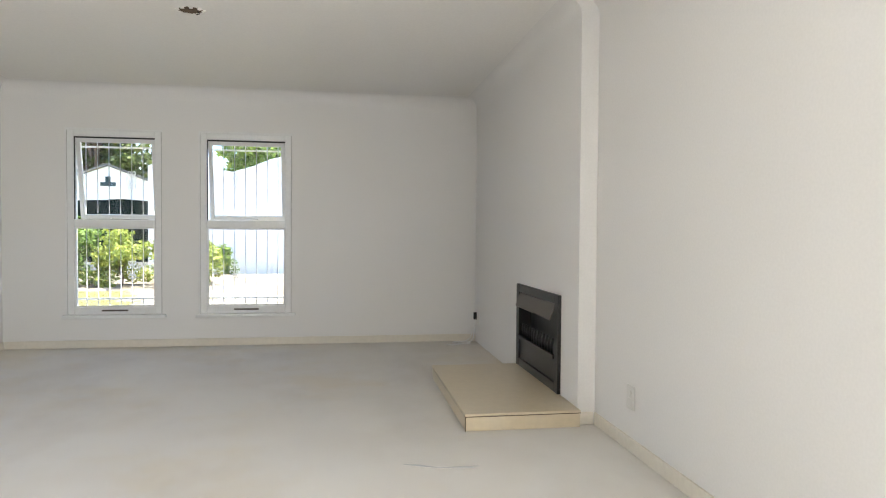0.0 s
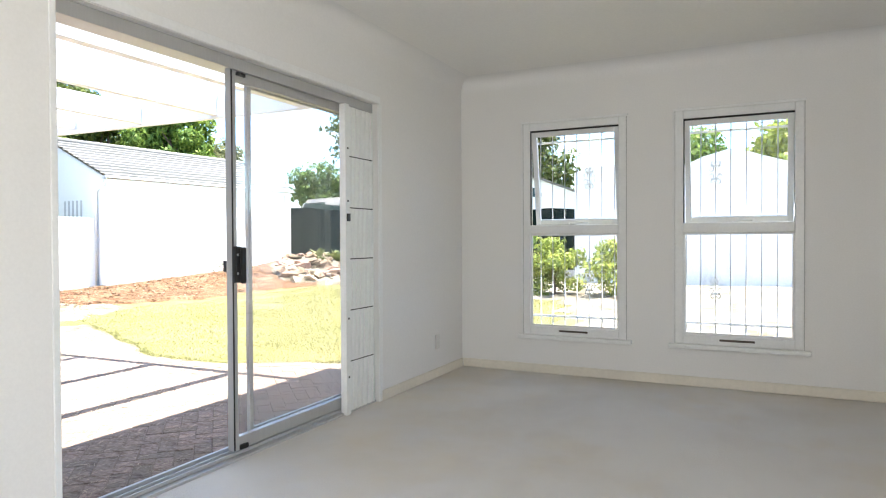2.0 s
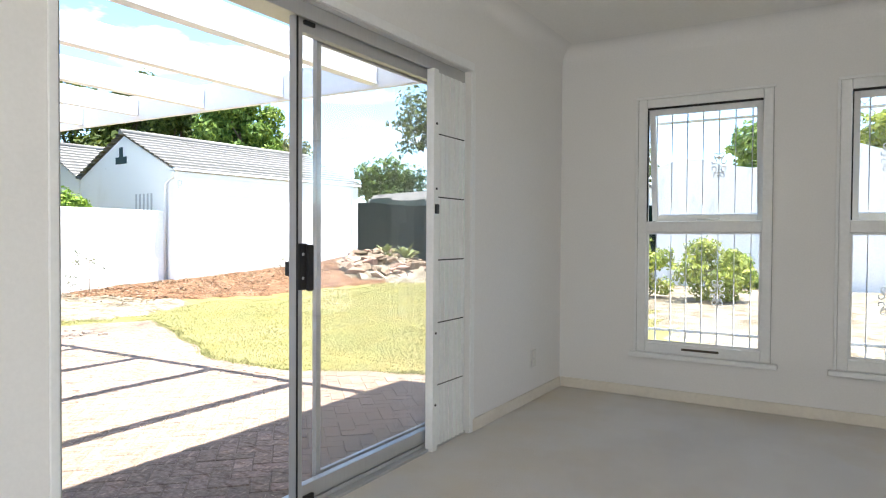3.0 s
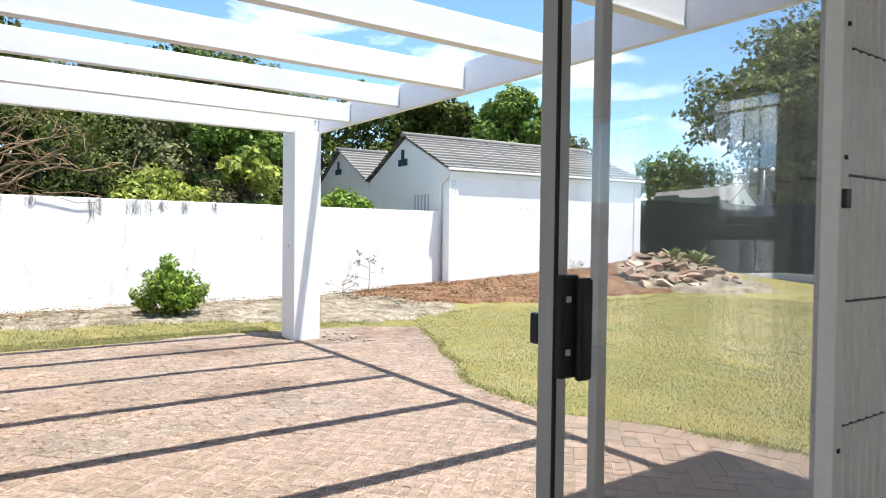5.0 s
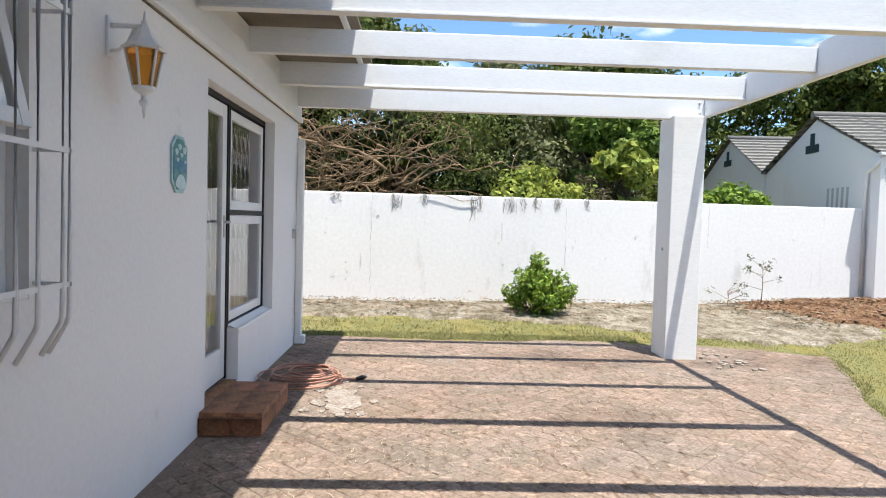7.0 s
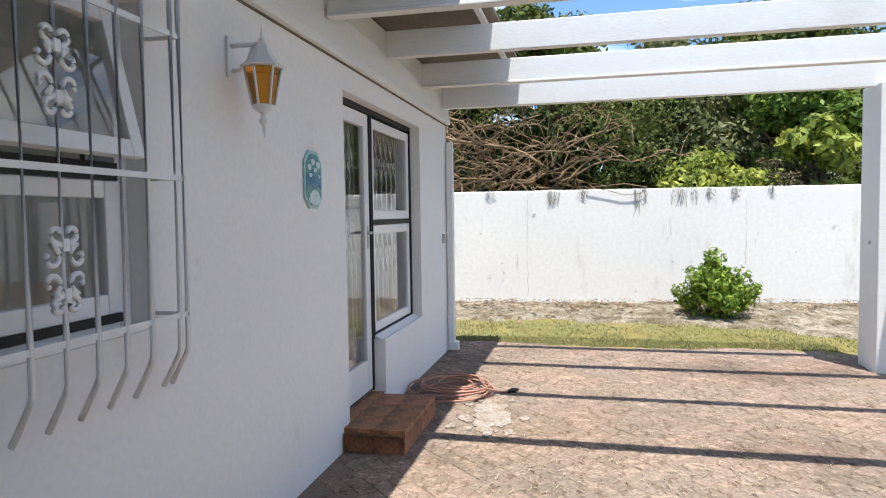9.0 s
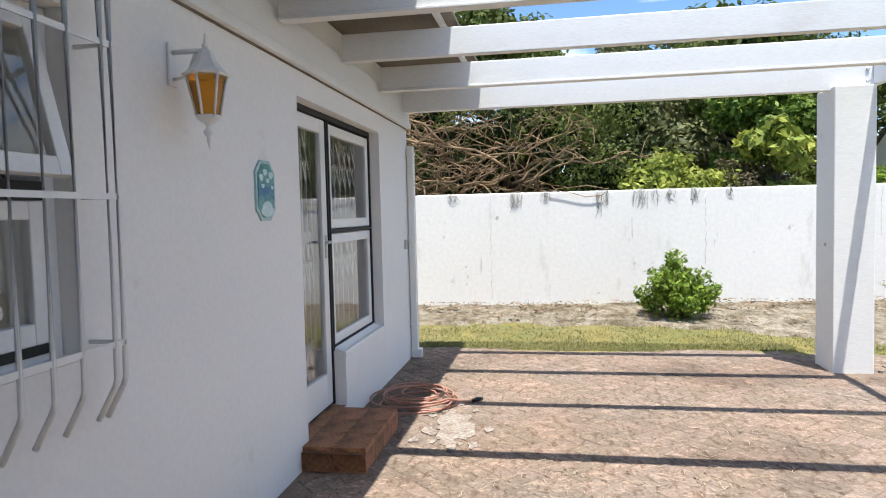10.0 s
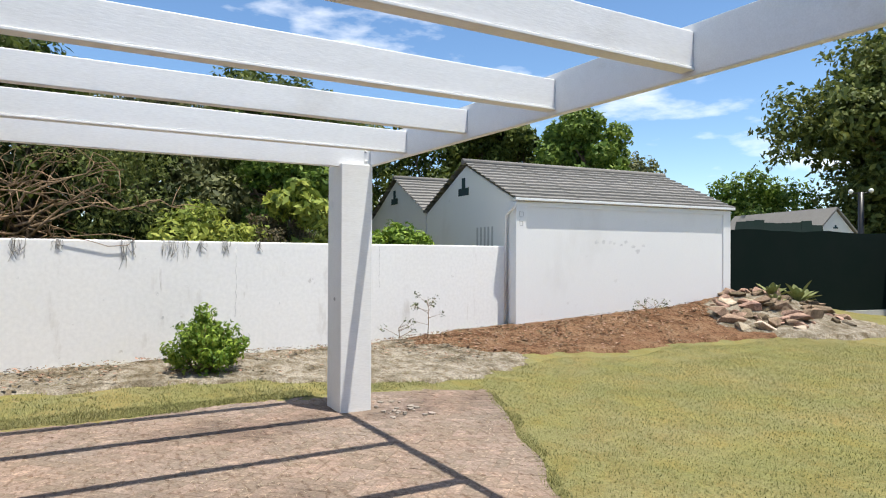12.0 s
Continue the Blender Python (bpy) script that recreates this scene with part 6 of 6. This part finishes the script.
def succulent(x, y, s, seed):
    """A loose rosette of broad folded leaves."""
    rng = random.Random(seed)
    z = ground_z(x, y) + 0.06
    t = thing("succulent", (x, y, z), "pale yellow-green broad-leaved succulent among the rocks", "succulent", "rockery succulents")
    for k in range(11):
        a, e = k * 2.4 + rng.uniform(-0.3, 0.3), 0.5 + 0.9 * (k / 11)
        d = Vector((math.cos(a) * math.cos(e), math.sin(a) * math.cos(e), math.sin(e)))
        w = Vector((-math.sin(a), math.cos(a), 0))
        ln = s * rng.uniform(0.7, 1.2)
        bm, prev = bmesh.new(), None
        for q, wid in ((0, 0.03), (0.3, 0.11), (0.6, 0.15), (0.85, 0.10), (1.0, 0.01)):
            c = d * ln * q + Vector((0, 0, -0.18 * ln * q * q))
            up = d.cross(w) * 0.05 * s * wid / 0.15
            cur = [bm.verts.new(c - w * s * wid + up), bm.verts.new(c), bm.verts.new(c + w * s * wid + up), bm.verts.new(c - up * 0.4)]
            if prev:
                for i_ in range(4):
                    bm.faces.new((prev[i_], cur[i_], cur[(i_ + 1) % 4], prev[(i_ + 1) % 4]))
            prev = cur
        part("leaf", bm, M_LEAF_PALE, t)


M_LEAF_PALE = leaf_mat("pale_succulent_leaf", (0.34, 0.36, 0.15), (0.20, 0.25, 0.07), 0.3)
for k, (x, y, s) in enumerate(((-12.2, 17.4, 0.52), (-12.1, 18.2, 0.60), (-12.3, 18.7, 0.50), (-11.8, 16.9, 0.34))):
    succulent(x, y, s, 500 + k)

# ---- distant mountain ----
bm = bmesh.new()
prev = None
for k in range(81):
    a = radians(60 + 100 * k / 80)
    h = 70 + 55 * noise.noise(Vector((k * 0.09, 2, 0))) + 16 * noise.noise(Vector((k * 0.35, 5, 0)))
    cur = [bm.verts.new((1500 * math.cos(a), 1500 * math.sin(a), -5)), bm.verts.new((1650 * math.cos(a), 1650 * math.sin(a), max(20, h))), bm.verts.new((1900 * math.cos(a), 1900 * math.sin(a), -5))]
    if prev:
        bm.faces.new((prev[0], cur[0], cur[1], prev[1])); bm.faces.new((prev[1], cur[1], cur[2], prev[2]))
    prev = cur
structure("mountain_backdrop", bm, M_MOUNTAIN, "mountain ridge on the horizon, tinted blue for haze", "mountain")

# ---- grass blades ----
EDGE_X = [-10.45, -10.2, -9.75, -9.0, -8.5, -7.7, -6.9, -6.0, -5.2, -4.5, -4.0, -2.8]
EDGE_Y = [6.2, 7.3, 7.95, 7.71, 7.37, 7.07, 6.62, 6.35, 6.52, 6.88, 7.1, 7.2]


def on_patio(x, y):
    return -10.42 + 0.08 * math.sin(y * 2.1) < x < -2.81 and YF < y < np.interp(x, EDGE_X, EDGE_Y) + 0.05 * math.sin(x * 5)


def grass(name, n, seed, x0_, x1_, y0_, y1_, hgt, material, label, keep):
    r = np.random.RandomState(seed)
    verts, faces = [], []
    for x, y, a, h, lean in zip(r.uniform(x0_, x1_, n), r.uniform(y0_, y1_, n), r.uniform(0, 6.28, n), r.uniform(0.5, 1.3, n), r.uniform(-1, 1, n)):
        if not keep(x, y):
            continue
        z = ground_z(x, y) - 0.005
        h *= hgt
        dx, dy = math.cos(a) * 0.005, math.sin(a) * 0.005
        k = len(verts)
        verts += [(x - dx, y - dy, z), (x + dx, y + dy, z), (x + dy * 260 * h * lean, y - dx * 260 * h * lean, z + h)]
        faces.append((k, k + 1, k + 2))
    me = bpy.data.meshes.new(name)
    me.from_pydata(verts, [], faces)
    me.materials.append(material)
    return tagged(new(name, me), label, "grass", kind="stuff")


M_BLADE = leaf_mat("grass_blade", (0.225, 0.225, 0.085), (0.29, 0.27, 0.125), 0.3)


def lawn(x, y):
    if on_patio(x, y) or x < -12.4 + 0.25 * math.sin(y * 1.7):
        return False
    edge = -10.95 + 0.2 * math.sin(y * 2.3)
    if y > 8.0 and x < edge:
        return False
    return not (y > 6.4 and x > -2.9 and y < 6.8)


grass("lawn_grass", 190000, 91, -12.4, -3.0, 6.2, 16.5, 0.022, M_BLADE, "short dry-green lawn grass", lawn)
grass("verge_grass", 26000, 92, -12.5, -10.25, 0.5, 7.6, 0.028, M_BLADE, "patchy grass strip between paving and wall", lambda x, y: lawn(x, y) and x > -11.75 + 0.7 * noise.noise(Vector((x * 2.3, y * 2.3, 4))) and noise.noise(Vector((x * 5, y * 5, 4))) > -0.35)
grass("sparse_tufts", 16000, 95, -12.9, -10.2, 0.5, 9.6, 0.05, M_BLADE, "sparse dry grass tufts on the sandy strip", lambda x, y: not on_patio(x, y) and noise.noise(Vector((x * 2.6, y * 2.6, 8))) > 0.12 and not (y > 9 and x < -12))
grass("north_grass", 22000, 93, -6.0, 4.0, 7.6, 15.2, 0.03, M_BLADE, "dry grass outside the north windows", lambda x, y: lawn(x, y) and (y < 9.4 or x < -3.6 or noise.noise(Vector((x * 2, y * 2, 6))) > 0.25))

edge_y = lambda x: float(np.interp(x, EDGE_X, EDGE_Y) + 0.05 * math.sin(x * 5))
grass("edge_tufts", 60000, 96, -9.9, -3.4, 6.15, 8.0, 0.030, M_BLADE, "taller grass tufts along the paving edge", lambda x, y: -0.05 < y - edge_y(x) < 0.10 + 0.12 * noise.noise(Vector((x * 3, y * 3, 2))))
grass("verge_tufts", 16000, 97, -10.75, -10.25, 1.9, 6.0, 0.032, M_BLADE, "ragged grass fringe along the end of the paving", lambda x, y: x < -10.38 + 0.08 * math.sin(y * 2.1) + 0.10 * noise.noise(Vector((x * 4, y * 2.5, 3))))

# ---- patio paving ----
bed = bmesh.new()
pts = [(-10.42 + 0.08 * math.sin(y * 2.1), y) for y in np.linspace(YF, 6.2, 12)]
pts += [(float(x), float(np.interp(x, EDGE_X, EDGE_Y) + 0.05 * math.sin(x * 5))) for x in np.linspace(-10.3, -2.81, 30)] + [(-2.81, YF)]
extrude_profile(bed, pts, "z", G - 0.11, G - 0.0042)
patio = structure("patio", bed, M_PAVER_BED, "worn herringbone brick patio stained pink and grey", "paving")
paver_me = brick_mesh("paver", 0.214, 0.104, 0.05, M_PAVER, 0.005)
rest_v, rest_f = [], []
rng = random.Random(9)
count = 0
U = 0.108
ca, sa = math.cos(radians(45)), math.sin(radians(45))
base_v = [tuple(v.co) for v in paver_me.vertices]
base_f = [tuple(p.vertices) for p in paver_me.polygons]
for i in range(-120, 120):
    for j in range(-120, 120):
        k = (i - j) % 4
        if k == 0:
            cx, cy, rot = (i + 1.0) * U, (j + 0.5) * U, 0
        elif k == 3:
            cx, cy, rot = (i + 0.5) * U, (j + 1.0) * U, 90
        else:
            continue
        x, y = -6.6 + cx * ca - cy * sa, 4.2 + cx * sa + cy * ca
        if not (on_patio(x - 0.06, y) and on_patio(x + 0.06, y) and on_patio(x, y + 0.06) and y > YF + 0.08):
            continue
        if x > -9.8 and y > np.interp(x, EDGE_X, EDGE_Y) + 0.05 * math.sin(x * 5) - 0.20:
            continue
        if -7.60 < x < -6.74 and y < 2.31:
            continue
        if -9.97 < x < -9.44 and 5.92 < y < 6.39:
            continue
        m = Matrix.Translation((x, y, G + rng.uniform(-0.003, 0.002))) @ Matrix.Rotation(radians(45 + rot + rng.uniform(-1.2, 1.2)), 4, 'Z') @ Matrix.Rotation(rng.uniform(-0.012, 0.012), 4, 'X')
        if -5.9 < x < -4.0 and 2.6 < y < 5.9 and count < 300:
            ob = new("brick", paver_me)
            ob.matrix_basis = m
            ob.parent = patio
            count += 1
        else:
            n0 = len(rest_v)
            rest_v += [tuple(m @ Vector(v)) for v in base_v]
            rest_f += [tuple(n0 + q for q in f) for f in base_f]
x = -9.75
while x < -2.95:                      # border course along the lawn
    slope = (edge_y(x + 0.05) - edge_y(x - 0.05)) / 0.1
    m = Matrix.Translation((x, edge_y(x) - 0.11, G + rng.uniform(-0.003, 0.003))) @ Matrix.Rotation(math.atan(slope) + radians(90 + rng.uniform(-3, 3)), 4, 'Z')
    n0 = len(rest_v)
    rest_v += [tuple(m @ Vector(v)) for v in base_v]
    rest_f += [tuple(n0 + q for q in f) for f in base_f]
    x += 0.108 / math.sqrt(1 + slope * slope)
rest = bpy.data.meshes.new("paving_bricks")
rest.from_pydata(rest_v, [], rest_f)
M_PAVER_JOINED = mat("worn_clay_paver_field", (0.246, 0.180, 0.138), 0.9, var=0.34, scale=1.3, fine=46, bump=0.6, dist=0.006, tint=(0.200, 0.164, 0.136), island=0.13, spec=0.2)
streaked(M_PAVER_JOINED, 11.0, (0.68, 0.62, 0.57), 0.53, 0.62, (0.7, 1.9, 1))
streaked(M_PAVER_JOINED, 13.0, (1.42, 1.40, 1.36), 0.55, 0.62, (1.9, 0.8, 1))
streaked(M_PAVER_JOINED, 0.9, (0.62, 0.60, 0.60), 0.50, 0.70, (1, 1, 1))
rest.materials.append(M_PAVER_JOINED)
rb = tagged(new("paving_bricks", rest), kind="stuff")
rb.parent = patio

rr = random.Random(81)
for k in range(22):
    x, y = -9.55 + rr.uniform(-0.25, 0.55), 6.52 + rr.uniform(-0.14, 0.30)
    bm = bmesh.new()
    q = rr.uniform(0.015, 0.05)
    extrude_profile(bm, [(q * rr.uniform(0.7, 1.2) * math.cos(6.283 * i / 7), q * rr.uniform(0.6, 1.1) * math.sin(6.283 * i / 7)) for i in range(7)], "z", -0.01, rr.uniform(0.008, 0.02))
    tagged(part("concrete_chip", bm, M_SPALL, None, "", (x, y, G)), "pale broken concrete chip by the pillar foot", "rubble", "rubble by the pillar")

# splash of dried white paint on the paving: one thin film with lobes, and drops round it
rr = random.Random(70)
splash = thing("paint_splash", (-7.68, 2.70, G + 0.004), "faded splash of dried white paint on the paving", "paint splash")
M_SPILL = mat("dried_white_paint", (0.33, 0.29, 0.25), 0.9, var=0.6, scale=9, fine=40, bump=0.2, tint=(0.24, 0.18, 0.14))


def paint_film(name, x, y, rx_, ry_, seed, n=44, top=0.0015):
    ring = []
    for k in range(n):
        a = 2 * math.pi * k / n
        q = 1 + 0.55 * noise.noise(Vector((math.cos(a) * 1.3, math.sin(a) * 1.3, seed * 3.7))) + 0.35 * noise.noise(Vector((math.cos(a) * 3.4, math.sin(a) * 3.4, seed * 1.9)))
        ring.append((x + rx_ * q * math.cos(a), y + ry_ * q * math.sin(a)))
    part(name, extrude_profile(bmesh.new(), ring, "z", -0.001 - top, top), M_SPILL, splash)


paint_film("film", 0.0, 0.0, 0.34, 0.15, 1)
for k in range(16):
    a, d = rr.uniform(0, 6.283), rr.uniform(0.9, 1.7)
    q = rr.uniform(0.012, 0.05)
    paint_film("drop", 0.36 * d * math.cos(a), 0.17 * d * math.sin(a), q * 1.4, q * 0.8, 2 + k, 14, 0.0020 + 0.0003 * k)

# dry cuttings and dust blown over the paving
M_STRAW = mat("dry_straw", (0.36, 0.30, 0.21), 0.9, var=0.2, scale=8, fine=40, bump=0, island=0.35, spec=0.1)
r = np.random.RandomState(14)
sv, sf = [], []
for x, y, a, ln in zip(r.uniform(-10.3, -3.0, 9000), r.uniform(1.95, 7.6, 9000), r.uniform(0, 6.28, 9000), r.uniform(0.008, 0.045, 9000)):
    if not on_patio(x, y) or noise.noise(Vector((x * 0.8, y * 0.8, 7))) < -0.22 + 0.5 * r.rand():
        continue
    if -7.55 < x < -6.6 and y < 2.4:
        continue
    k, c, s_ = len(sv), math.cos(a), math.sin(a)
    w = 0.0022
    z = G + 0.004 + 0.006 * r.rand()
    bend = r.uniform(-0.3, 0.3) * ln
    sv += [(x - c * ln - s_ * w, y - s_ * ln + c * w, z), (x - c * ln + s_ * w, y - s_ * ln - c * w, z), (x - s_ * bend + s_ * w, y + c * bend - c * w, z + 0.006), (x - s_ * bend - s_ * w, y + c * bend + c * w, z + 0.006), (x + c * ln, y + s_ * ln, z)]
    sf += [(k, k + 1, k + 2, k + 3), (k + 3, k + 2, k + 4)]
me = bpy.data.meshes.new("dry_litter")
me.from_pydata(sv, [], sf)
me.materials.append(M_STRAW)
tagged(new("dry_litter", me), "dry grass cuttings scattered over the paving", "litter", kind="stuff")

# leaf litter and stones on the bare soil by the wall
M_LITTER = mat("brown_leaf_litter", (0.24, 0.17, 0.11), 0.9, var=0.3, scale=8, fine=40, bump=0, island=0.6, spec=0.1)
sv, sf = [], []
for x, y in zip(r.uniform(-13.6, -10.4, 12000), r.uniform(-1.5, 16.0, 12000)):
    face = -12.98 - 0.0833 * y
    if x < face + 0.05 or (y > 11 and x < -13.4):
        continue
    keep = 1.2 * noise.noise(Vector((x * 2.0, y * 2.0, 2))) + 0.9 - 0.62 * (x - face) + (0.9 if y > 8.3 else 0)
    if r.rand() > keep or (y > 8.3 and x > -11.05):
        continue
    a, ln, k = r.uniform(0, 6.28), r.uniform(0.012, 0.05), len(sv)
    c, s_ = math.cos(a) * ln, math.sin(a) * ln
    z = ground_z(x, y) + 0.075
    sv += [(x - c, y - s_, z), (x + s_ * 0.5, y - c * 0.5, z + 0.02 * r.rand()), (x + c, y + s_, z + 0.025 * r.rand()), (x - s_ * 0.5, y + c * 0.5, z + 0.015 * r.rand())]
    sf.append((k, k + 1, k + 2, k + 3))
me = bpy.data.meshes.new("leaf_litter")
me.from_pydata(sv, [], sf)
me.materials.append(M_LITTER)
tagged(new("leaf_litter", me), "brown leaf litter on the bare soil along the wall", "litter", kind="stuff")
